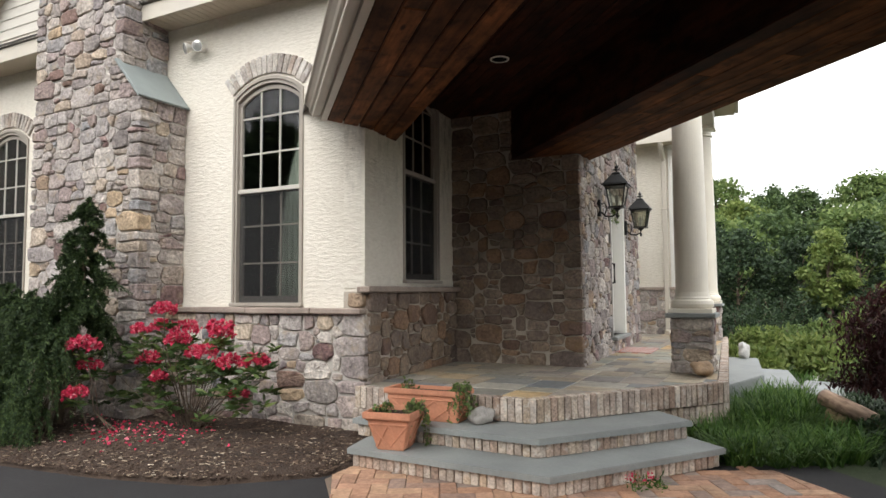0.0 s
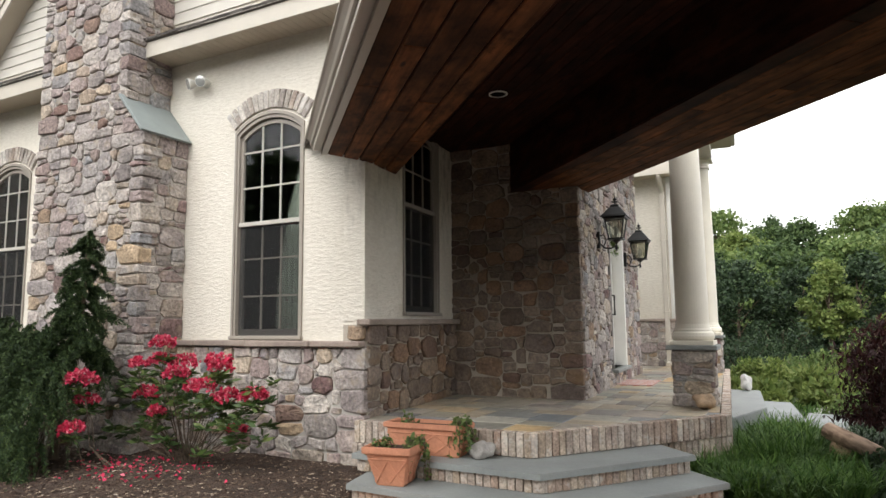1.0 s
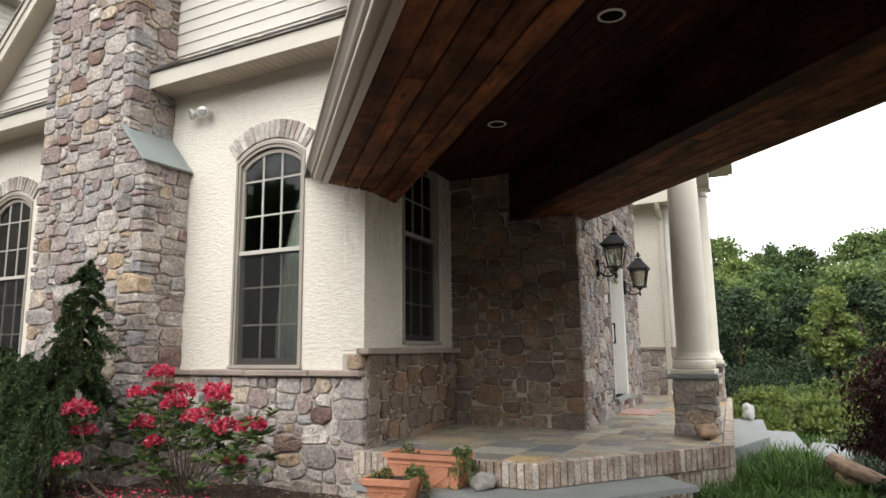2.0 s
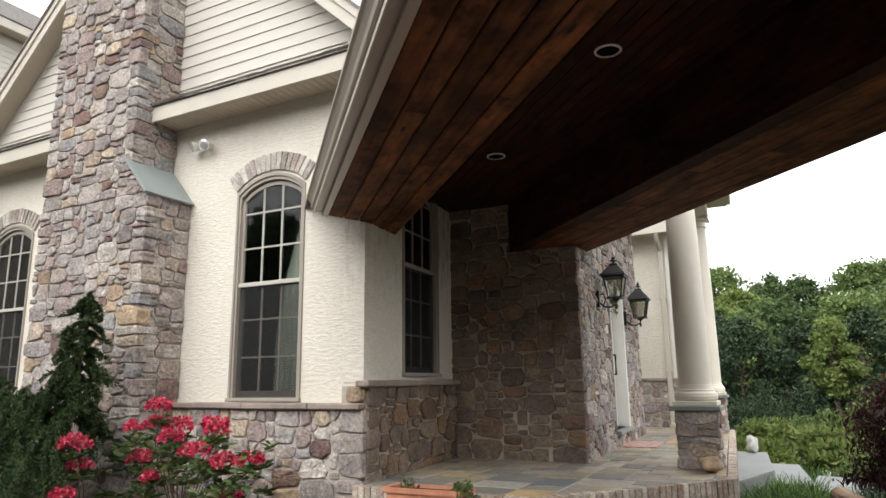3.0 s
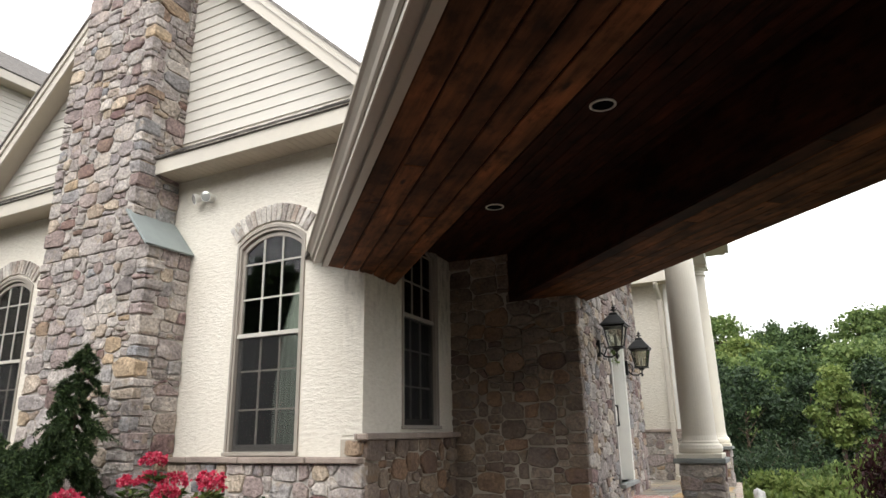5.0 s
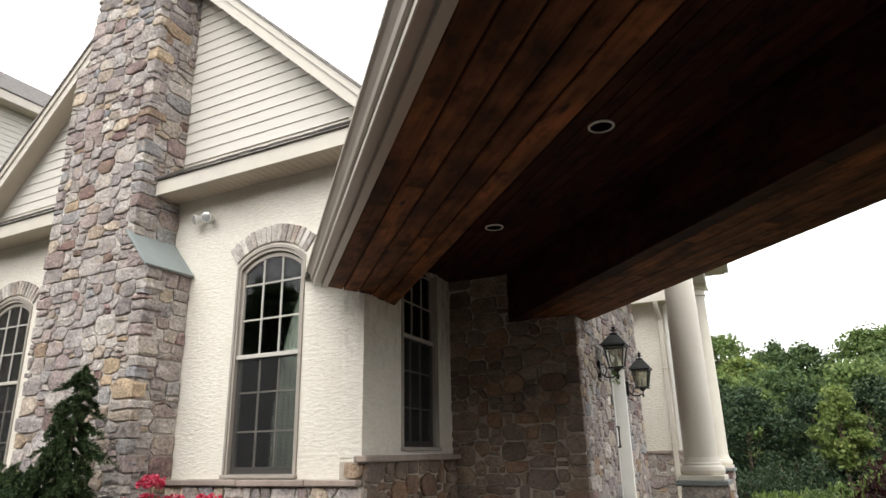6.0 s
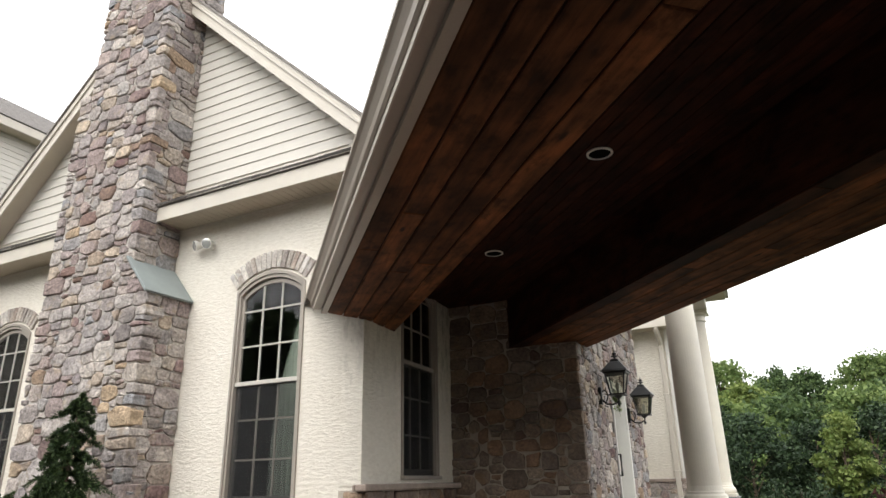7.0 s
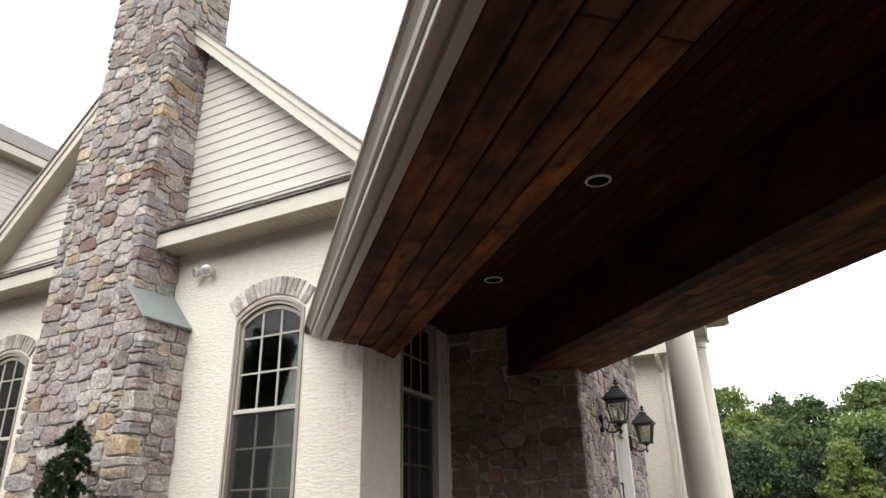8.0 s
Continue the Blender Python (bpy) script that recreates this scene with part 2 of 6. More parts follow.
mulch_mat = plain("mulch_soil", (0.06, 0.04, 0.029), 0.95, var=0.45, scale=3, fine=70, bumps=1.0, dist=0.03)
chip_mat = pieces_material("mulch_chip", [(0.0, (0.04, 0.026, 0.02)), (0.70, (0.08, 0.054, 0.039)), (0.86, (0.15, 0.11, 0.08)), (0.95, (0.28, 0.23, 0.17)), (1.0, (0.42, 0.37, 0.3))], "island", grain=20)
lawn_mat = plain("ground_cover", (0.04, 0.055, 0.024), 0.95, var=0.35, scale=1.2, fine=40, bumps=1.0, dist=0.04)
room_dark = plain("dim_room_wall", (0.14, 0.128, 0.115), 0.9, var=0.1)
curtain_mat = plain("sage_curtain", (0.56, 0.61, 0.55), 0.9, var=0.12, scale=4)
shingle_mat = pieces_material("roof_shingle", [(0.0, (0.11, 0.105, 0.10)), (0.5, (0.18, 0.17, 0.16)), (1.0, (0.27, 0.255, 0.24))], "island", rough=0.95, grain=25, bumps=0.6)
rock_mat = plain("garden_rock", (0.34, 0.32, 0.30), 0.85, var=0.3, scale=8, fine=50, bumps=0.6, dist=0.01)
pale_rock = plain("pale_rock", (0.50, 0.49, 0.47), 0.85, var=0.2, scale=8, fine=50, bumps=0.6, dist=0.01)
bark = plain("bark", (0.12, 0.09, 0.065), 0.95, var=0.35, scale=6, fine=50, bumps=0.9, dist=0.02)
frosted = plain("frosted_bulb_glass", (0.62, 0.60, 0.55), 0.3, var=0.05)
baffle_black = plain("matt_black_baffle", (0.006, 0.006, 0.006), 0.95, var=0.1, spec=0.05)
lens_metal = plain("bright_lamp_metal", (0.62, 0.62, 0.60), 0.25, 0.6, var=0.08)

mt, n, l, b = material("stucco", 0.9, 0, 0.25)
vec = coords(n, l, (1.0, 1.0, 2.6))
drag = noise_tex(n, l, vec, 13, 5, 0.62)
broad = noise_tex(n, l, coords(n, l), 0.9, 4)
l.new(mixc(n, l, 1.0, ramp(n, l, broad, [(0.3, (0.71, 0.665, 0.575)), (0.7, (0.78, 0.74, 0.655))]),
           ramp(n, l, drag, [(0.3, (0.9, 0.89, 0.87)), (0.65, (1.04, 1.04, 1.04))]), 'MULTIPLY'), b.inputs["Base Color"])
# damp streaks below the end of the gutter
pos = n.new("ShaderNodeNewGeometry").outputs["Position"]
sep = n.new("ShaderNodeSeparateXYZ")
l.new(pos, sep.inputs[0])
near_x = ramp(n, l, mathn(n, l, 'MULTIPLY', mathn(n, l, 'ABSOLUTE', mathn(n, l, 'ADD', sep.outputs[0], 3.90), 0), 1.0), [(0.0, (1, 1, 1)), (0.22, (0, 0, 0))])
low_z = ramp(n, l, mathn(n, l, 'MULTIPLY', mathn(n, l, 'SUBTRACT', sep.outputs[2], 2.2), 0.5), [(0.0, (0, 0, 0)), (0.45, (1, 1, 1))])
runs = ramp(n, l, noise_tex(n, l, coords(n, l, (5, 5, 1.6)), 2.4, 6, 0.65), [(0.48, (0, 0, 0)), (0.62, (0.55, 0.55, 0.55))])
streak = mathn(n, l, 'MULTIPLY', mathn(n, l, 'MULTIPLY', near_x, low_z), runs)
clean = b.inputs["Base Color"].links[0].from_socket
l.new(mixc(n, l, streak, clean, (0.22, 0.20, 0.15)), b.inputs["Base Color"])
bump(n, l, b, drag, 0.85, 0.022)
stucco = mt


def wood(name, stops, source, scale=(1.2, 14, 14), rough=0.72, turn=0.0):
    """Stained boards, grain along the local x axis."""
    mt, n, l, b = material(name, rough, 0, 0.15)
    r = pick(n, source)
    w = mathn(n, l, 'MULTIPLY', r, 53.0)
    vec = coords(n, l, scale, "Object", turn)
    g = noise_tex(n, l, vec, 1.6, 6, 0.6, w)
    cloud = noise_tex(n, l, coords(n, l, (1.2, 3, 3), "Object", turn), 1.5, 3, 0.5, w)
    c = mixc(n, l, 1.0, ramp(n, l, r, stops), ramp(n, l, g, [(0.28, (0.45, 0.42, 0.40)), (0.72, (1.45, 1.4, 1.35))]), 'MULTIPLY')
    c = mixc(n, l, 0.85, c, ramp(n, l, cloud, [(0.34, (0.25, 0.22, 0.2)), (0.5, (0.9, 0.88, 0.86)), (0.68, (1.7, 1.6, 1.5))]), 'MULTIPLY')
    blot = noise_tex(n, l, coords(n, l, (1.0, 1.6, 1.6), "Object", turn), 5.5, 4, 0.6, w)
    c = mixc(n, l, 0.8, c, ramp(n, l, blot, [(0.36, (0.3, 0.27, 0.25)), (0.48, (0.95, 0.93, 0.9)), (0.66, (1.3, 1.27, 1.22))]), 'MULTIPLY')
    v = n.new("ShaderNodeTexVoronoi")
    v.inputs["Scale"].default_value = 1.0
    l.new(coords(n, l, (1.6, 5.0, 5.0), "Object", turn), v.inputs["Vector"])
    knot = ramp(n, l, v.outputs["Distance"], [(0.05, (1, 1, 1)), (0.11, (0, 0, 0))])
    c = mixc(n, l, knot, c, (0.03, 0.014, 0.008))
    l.new(c, b.inputs["Base Color"])
    bump(n, l, b, g, 0.3, 0.004)
    return mt


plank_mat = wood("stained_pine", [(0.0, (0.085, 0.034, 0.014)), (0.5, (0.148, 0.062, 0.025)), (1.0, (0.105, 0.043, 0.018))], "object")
# right beam's inner plank, darkened to paint in the light's fall-off
shaded_plank = wood("shaded_edge_plank", [(0.0, (0.034, 0.011, 0.005)), (1.0, (0.026, 0.009, 0.0045))], "object")
# ceiling and beam sides: the roof's inner shade is painted into this dark colour
ceiling_mat = wood("shaded_dark_boards", [(0.0, (0.030, 0.0095, 0.0045)), (0.5, (0.042, 0.0135, 0.006)), (1.0, (0.024, 0.008, 0.004))], "island")
log_mat = wood("weathered_log", [(0.0, (0.24, 0.19, 0.155)), (1.0, (0.28, 0.22, 0.18))], "object", (1.2, 10, 10), 0.8)


def glass_material(name, tint=(0.92, 0.95, 0.94)):
    mt = bpy.data.materials.new(name)
    mt.use_nodes = True
    n, l = mt.node_tree.nodes, mt.node_tree.links
    n.remove(n["Principled BSDF"])
    t, g, f, m = n.new("ShaderNodeBsdfTransparent"), n.new("ShaderNodeBsdfGlossy"), n.new("ShaderNodeFresnel"), n.new("ShaderNodeMixShader")
    t.inputs[0].default_value = (*tint, 1)
    g.inputs["Roughness"].default_value = 0.02
    f.inputs["IOR"].default_value = 1.5
    l.new(f.outputs[0], m.inputs[0])
    l.new(t.outputs[0], m.inputs[1])
    l.new(g.outputs[0], m.inputs[2])
    l.new(m.outputs[0], n["Material Output"].inputs[0])
    return mt


glass = glass_material("window_glass", (0.82, 0.84, 0.82))
mt, n, l, b = material("screen_mesh", 0.9)
b.inputs["Base Color"].default_value = (0.025, 0.025, 0.025, 1)
tr, mx = n.new("ShaderNodeBsdfTransparent"), n.new("ShaderNodeMixShader")
mx.inputs[0].default_value = 0.30
l.new(tr.outputs[0], mx.inputs[1])
l.new(b.outputs[0], mx.inputs[2])
l.new(mx.outputs[0], n["Material Output"].inputs[0])
screen_mesh = mt
lantern_glass = glass_material("lantern_glass", (0.8, 0.8, 0.76))


def leaf_material(name, stops, rough=0.6, trans=0.25, spec=0.3):
    mt, n, l, b = material(name, rough, 0, spec)
    r = pick(n, "island")
    c = ramp(n, l, r, stops)
    big = noise_tex(n, l, coords(n, l), 0.7, 3)
    c = mixc(n, l, 1.0, c, ramp(n, l, big, [(0.3, (0.7, 0.72, 0.7)), (0.7, (1.3, 1.27, 1.2))]), 'MULTIPLY')
    l.new(c, b.inputs["Base Color"])
    t, m = n.new("ShaderNodeBsdfTranslucent"), n.new("ShaderNodeMixShader")
    l.new(c, t.inputs[0])
    m.inputs[0].default_value = trans
    l.new(b.outputs[0], m.inputs[1])
    l.new(t.outputs[0], m.inputs[2])
    l.new(m.outputs[0], n["Material Output"].inputs[0])
    return mt


leaf_mid = leaf_material("broad_leaf", [(0.0, (0.075, 0.12, 0.04)), (0.5, (0.125, 0.185, 0.06)), (1.0, (0.20, 0.26, 0.09))], trans=0.4)
leaf_dark = leaf_material("dark_leaf", [(0.0, (0.04, 0.07, 0.03)), (0.6, (0.075, 0.12, 0.046)), (1.0, (0.12, 0.175, 0.065))], trans=0.35)
leaf_bright = leaf_material("spring_leaf", [(0.0, (0.11, 0.165, 0.045)), (0.5, (0.165, 0.22, 0.06)), (1.0, (0.25, 0.30, 0.10))], trans=0.4)
evergreen = leaf_material("evergreen_leaf", [(0.0, (0.014, 0.03, 0.014)), (0.6, (0.03, 0.055, 0.024)), (1.0, (0.06, 0.095, 0.04))], trans=0.15)
needle_mat = leaf_material("spruce_needle", [(0.0, (0.011, 0.025, 0.009)), (0.55, (0.027, 0.051, 0.016)), (1.0, (0.085, 0.125, 0.04))], trans=0.1)
grass_mat = leaf_material("grass_blade", [(0.0, (0.03, 0.075, 0.015)), (0.6, (0.07, 0.145, 0.027)), (1.0, (0.15, 0.25, 0.06))], trans=0.35)
rhodo_leaf = leaf_material("rhododendron_leaf", [(0.0, (0.035, 0.065, 0.02)), (0.6, (0.065, 0.11, 0.03)), (1.0, (0.15, 0.19, 0.06))], 0.45, 0.2)
petal_mat = leaf_material("pink_petal", [(0.0, (0.45, 0.018, 0.065)), (0.5, (0.66, 0.045, 0.12)), (0.85, (0.75, 0.12, 0.20)), (1.0, (0.82, 0.34, 0.40))], 0.6, 0.25)
maple_mat = leaf_material("maroon_leaf", [(0.0, (0.022, 0.008, 0.009)), (0.6, (0.045, 0.014, 0.015)), (1.0, (0.07, 0.025, 0.022))])
# ---------------------------------------------------------------- masonry
SIZES = [(3, 2), (4, 2), (5, 3), (6, 3), (4, 3), (3, 3), (2, 2), (7, 4), (5, 2), (2, 1), (3, 1), (4, 1), (6, 4), (5, 4), (3, 2), (8, 3), (6, 2), (1, 1), (2, 1)]


def pack(length, height, cell, seed, sizes=SIZES):
    """Fills a rectangle with blocks of mixed sizes, with no long straight joints."""
    r = random.Random(seed)
    nx, nz = max(1, round(length / cell)), max(1, round(height / cell))
    cx, cz = length / nx, height / nz
    used = np.zeros((nx, nz), bool)
    out = []
    for j in range(nz):
        for i in range(nx):
            if used[i, j]:
                continue
            w, h = r.choice(sizes)
            run = 0
            while run < w and i + run < nx and not used[i + run, j]:
                run += 1
            if i + run < nx and not used[i + run, j] and (i + run + 1 >= nx or used[i + run + 1, j]):
                run += 1
            h = min(h, nz - j)
            if nz - j - h == 1:
                h += 1
            used[i:i + run, j:j + h] = True
            out.append((i * cx, j * cz, (i + run) * cx, (j + h) * cz))
    return out


def half_cut(poly, nx, nz, c):
    """Keeps the part of a polygon where nx * s + nz * z <= c."""
    out = []
    for i in range(len(poly)):
        p, q = poly[i - 1], poly[i]
        dp, dq = nx * p[0] + nz * p[1] - c, nx * q[0] + nz * q[1] - c
        if (dp <= 0) != (dq <= 0):
            t = dp / (dp - dq)
            out.append((p[0] + (q[0] - p[0]) * t, p[1] + (q[1] - p[1]) * t))
        if dq <= 0:
            out.append(q)
    return out


SQUASH = 0.66                      # stones lie flat: distances along the wall count for less


def rubble(blocks, gap, limits, holes, r):
    """Uneven many-sided outlines that fill a wall between joints, one for each block."""
    c = np.array([((a + e) / 2 + r.uniform(-0.08, 0.08) * (e - a), (b + d) / 2 + r.uniform(-0.09, 0.09) * (d - b)) for a, b, e, d in blocks])
    w = np.array([0.27 * (e - a) * SQUASH * (d - b) for a, b, e, d in blocks])
    q = c * np.array([SQUASH, 1.0])
    out = []
    for i in range(len(blocks)):
        d2 = ((q - q[i]) ** 2).sum(1)
        near = np.argsort(d2)[1:20]
        poly = [(limits[0], limits[2]), (limits[1], limits[2]), (limits[1], limits[3]), (limits[0], limits[3])]
        for j in near:
            nx, nz = 2 * (q[j] - q[i]) * np.array([SQUASH, 1.0])
            k = (q[j] ** 2).sum() - w[j] - (q[i] ** 2).sum() + w[i]
            le = math.hypot(nx, nz)
            poly = half_cut(poly, nx / le, nz / le, k / le - gap / 2)
            if len(poly) < 3:
                break
        if len(poly) < 3:
            continue
        cs, cz = c[i]
        b0, b1, b2, b3 = blocks[i]
        for cut in ((1, 0, b2 + r.uniform(-0.004, 0.016)), (-1, 0, -b0 + r.uniform(-0.004, 0.016)), (0, 1, b3 + r.uniform(-0.004, 0.012)), (0, -1, -b1 + r.uniform(-0.004, 0.012))):
            ends = (cut[0] > 0 and b2 > limits[1] - 0.06) or (cut[0] < 0 and b0 < limits[0] + 0.06)
            if not ends and len(poly) > 2:
                poly = half_cut(poly, *cut)
        if len(poly) < 3:
            continue
        for h0, h1, hz0, hz1 in holes:
            if max(p[0] for p in poly) > h0 and min(p[0] for p in poly) < h1 and max(p[1] for p in poly) > hz0 and min(p[1] for p in poly) < hz1:
                gaps = [(h0 - cs, (1, 0, h0)), (cs - h1, (-1, 0, -h1)), (hz0 - cz, (0, 1, hz0)), (cz - hz1, (0, -1, -hz1))]
                poly = half_cut(poly, *max(gaps)[1])
                if len(poly) < 3:
                    break
        if len(poly) < 3:
            continue
        area = sum(poly[k - 1][0] * poly[k][1] - poly[k][0] * poly[k - 1][1] for k in range(len(poly))) / 2
        if area > 0.0011:
            out.append(poly)
    return out


def stone_shape(poly, depth, back, r):
    """Vertices and faces of one split-faced stone in (s, out, z), round its own centre."""
    n = len(poly)
    mx, mz = sum(p[0] for p in poly) / n, sum(p[1] for p in poly) / n
    ring = []
    for i in range(n):
        a, b, c = poly[i - 1], poly[i], poly[(i + 1) % n]
        f, g = r.uniform(0.03, 0.18), r.uniform(0.03, 0.18)
        la, lc = math.hypot(a[0] - b[0], a[1] - b[1]), math.hypot(c[0] - b[0], c[1] - b[1])
        f, g = min(f, 0.024 / (la + 1e-6)), min(g, 0.024 / (lc + 1e-6))
        ring.append((b[0] + (a[0] - b[0]) * f, b[1] + (a[1] - b[1]) * f))
        ring.append((b[0] + (c[0] - b[0]) * g, b[1] + (c[1] - b[1]) * g))
        if lc > 0.11:
            t, j = r.uniform(0.3, 0.7), r.uniform(-0.010, 0.010)
            ring.append((b[0] + (c[0] - b[0]) * t + (c[1] - b[1]) / lc * j, b[1] + (c[1] - b[1]) * t - (c[0] - b[0]) / lc * j))
    ring = [(s - mx, z - mz) for s, z in ring]
    n = len(ring)
    k = max(0.03, min(max(p[0] for p in ring) - min(p[0] for p in ring), max(p[1] for p in ring) - min(p[1] for p in ring)))
    tx, tz = r.uniform(-0.08, 0.08), r.uniform(-0.08, 0.08)
    verts, faces = [], []
    edge = max(0.74, 1 - 0.020 / k)
    for f, o, jit in ((1.0, -back, 0.0), (1.0, depth * 0.55, 0.004), (edge, depth * 0.95, 0.004), (edge * 0.5, depth * 1.02, 0.004)):
        for s, z in ring:
            ff = f * (r.uniform(0.95, 1.04) if f < 1 else 1)
            verts.append((s * ff, -(o + (r.uniform(-jit, jit) + s * tx + z * tz if o > 0 else 0)), z * ff))
    for a in (0, n, 2 * n):
        for i in range(n):
            faces.append((a + i, a + (i + 1) % n, a + n + (i + 1) % n, a + n + i))
    verts.append((0, -(depth * 1.04 + r.uniform(-0.002, 0.003)), 0))
    for i in range(n):
        faces.append((3 * n + i, 3 * n + (i + 1) % n, 4 * n))
    return (mx, mz), verts, faces


def stones(parent, m, s0, s1, z0, z1, seed, keep=300, near=None, holes=(), cell=0.062, depth=0.027, gap=0.012, edges=(0.0, 0.0), cuts=(), single=None, joined=None, name="stone"):
    """Rough stones over a rectangle of a wall; edges: how far they stand past its ends, as corner stones. Those closest to `near` (s, z) are single pieces, the rest one joined mesh."""
    r = random.Random(seed)
    blocks = [(a + s0, b + z0, c + s0, d + z0) for a, b, c, d in pack(s1 - s0, z1 - z0, cell, seed)]
    blocks = [q for q in blocks if not any(h0 < (q[0] + q[2]) / 2 < h1 and g0 < (q[1] + q[3]) / 2 < g1 for h0, h1, g0, g1 in holes)]
    rest_v, rest_f = [], []
    back_m = world_of(parent).inverted() @ m
    limits = (s0 - edges[0], s1 + edges[1], z0 + 0.004, z1 - 0.004)
    todo = rubble(blocks, gap, limits, holes, r)
    for cut in cuts:
        todo = [q for q in (half_cut(p, *cut) for p in todo) if len(q) > 2 and max(v[0] for v in q) - min(v[0] for v in q) > 0.03]
    if near:
        todo.sort(key=lambda p: math.hypot(sum(v[0] for v in p) / len(p) - near[0], sum(v[1] for v in p) / len(p) - near[1]))
    for i, poly in enumerate(todo):
        corner = (edges[0] > 0.02 and min(p[0] for p in poly) < limits[0] + 0.01) or (edges[1] > 0.02 and max(p[0] for p in poly) > limits[1] - 0.01)
        (mx, mz), v, f = stone_shape(poly, depth * r.uniform(0.7, 1.4), r.choice((0.09, 0.14, 0.24)) if corner else 0.012, r)
        if i < keep:
            ob = raw(name, v, f, single or stone_mat, parent)
            ob.matrix_basis = back_m @ Matrix.Translation((mx, 0, mz))
        else:
            k = len(rest_v)
            rest_v += [tuple(back_m @ Vector((x + mx, y, z + mz))) for x, y, z in v]
            rest_f += [tuple(j + k for j in q) for q in f]
    if rest_v:
        tagged(raw("stonework", rest_v, rest_f, joined or stone_rest, parent), kind="stuff")


def brick_mesh(name, w, d, h, mat, seed):
    """A worn brick with slightly uneven edges, base at z 0."""
    bm = bmesh.new()
    r = random.Random(seed)
    box(bm, -w / 2, -d / 2, 0, w / 2, d / 2, h, bevel=min(w, h) * 0.09)
    for v in bm.verts:
        v.co += Vector((r.uniform(-1, 1), r.uniform(-1, 1), r.uniform(-1, 1))) * 0.0022
    bmesh.ops.recalc_face_normals(bm, faces=bm.faces[:])
    me = bpy.data.meshes.new(name)
    bm.to_mesh(me)
    bm.free()
    me.materials.append(mat)
    return me


def brick_row(parent, p, q, z, w, d, h, mat, gap=0.009, seed=1, name="brick"):
    """Upright bricks along a plan line, faces flush with it, on the ground side to the right of p to q."""
    m, length = facing(p, q)
    meshes = [brick_mesh(name, w, d, h, mat, seed * 10 + i) for i in range(5)]
    n = max(1, round(length / (w + gap)))
    step = length / n
    r = random.Random(seed)
    for i in range(n):
        ob = new(name, r.choice(meshes))
        ob.parent = parent
        ob.matrix_basis = parent.matrix_world.inverted() @ m @ pose((i + 0.5) * step, d / 2 + r.uniform(-0.003, 0.003), z, r.uniform(-0.8, 0.8), 0, r.uniform(-1, 1) + (180 if r.random() < 0.5 else 0))


# ---------------------------------------------------------------- the plan
DECK = 0.52
FRONT_Y = 5.52
CORNER = (-3.77, FRONT_Y)
INNER = (-3.94, 7.88)           # where the recess turns
JUT = (-2.21, 7.88)             # corner of the entrance wall
JUT_END = (-2.38, 12.3)
BACK_Y = 14.3
LEFT_X = -11.1

# ---------------------------------------------------------------- ground
bm = bmesh.new()
bmesh.ops.create_grid(bm, x_segments=60, y_segments=60, size=1.0)
for v in bm.verts:
    q = Vector((v.co.x, v.co.y))
    v.co.x, v.co.y = math.copysign(abs(q.x) ** 3, q.x) * 900, math.copysign(abs(q.y) ** 3, q.y) * 900
    v.co.z = -0.03
ground = tagged(put("ground", bm, lawn_mat), "green garden ground with low planting", "ground", kind="structure")

bm = bmesh.new()
prism(bm, [(-40, -30), (30, -30), (30, 2), (6, 4.2), (2.2, 5.2), (0.9, 5.5), (0.2, 6.3), (-3.2, 4.6), (-3.3, 4.2), (-3.96, 3.62), (-4.9, 3.4), (-6.03, 3.28), (-9, 3.1), (-40, 2.4)], -0.2, -0.012)
tagged(put("road_driveway", bm, asphalt), "dark grey asphalt driveway", "driveway", kind="structure")

# mulch bed with a gently uneven top
bm = bmesh.new()
NX, NY = 90, 34
grid = {}
for i in range(NX + 1):
    for j in range(NY + 1):
        x = -12.2 + (12.2 - 3.1) * i / NX
        edge = np.interp(x, [-12.2, -9, -6.03, -4.9, -3.96, -3.1], [2.95, 3.1, 3.28, 3.4, 3.62, 4.35])
        y = edge + (FRONT_Y + 0.05 - edge) * j / NY
        z = 0.02 + 0.05 * min(1, j / 4) + 0.03 * noise.noise(Vector((x * 1.3, y * 1.3, 0))) + 0.012 * noise.noise(Vector((x * 9, y * 9, 3)))
        grid[i, j] = bm.verts.new((x, y, z - (0.06 if j == 0 else 0) - 0.12 * max(0.0, (x + 3.38) / 0.28)))
for i in range(NX):
    for j in range(NY):
        bm.faces.new((grid[i, j], grid[i + 1, j], grid[i + 1, j + 1], grid[i, j + 1]))
mulch = tagged(put("ground_mulch_bed", bm, mulch_mat, smooth=True), "brown bark mulch bed along the house wall", "mulch bed", kind="structure")
# ---------------------------------------------------------------- front gable wall
WIN = (-5.59, -4.57)            # sides of the front window
m_front, len_front = facing((LEFT_X, FRONT_Y), CORNER)


def s_of(x):
    return x - LEFT_X


front = tagged(empty("wall_front", (LEFT_X, FRONT_Y, 0)), "cream stucco wall over a fieldstone base", "wall", kind="structure")
bm = bmesh.new()
HOLES = [(s_of(-10.64), s_of(-9.62), 1.30, 3.70, 0.19), (s_of(WIN[0]), s_of(WIN[1]), 1.30, 3.70, 0.19)]
wall_mesh(bm, pose(0, 0, 0), len_front, 1.25, 5.3, 0.25, HOLES)
put("stucco_face", bm, stucco, front, "cream dragged stucco")
# mortar backing of the base
bm = bmesh.new()
box(bm, 0, -0.045, -0.2, len_front - 0.02, 0.25, 1.225)
put("mortar_bed", bm, mortar, front)
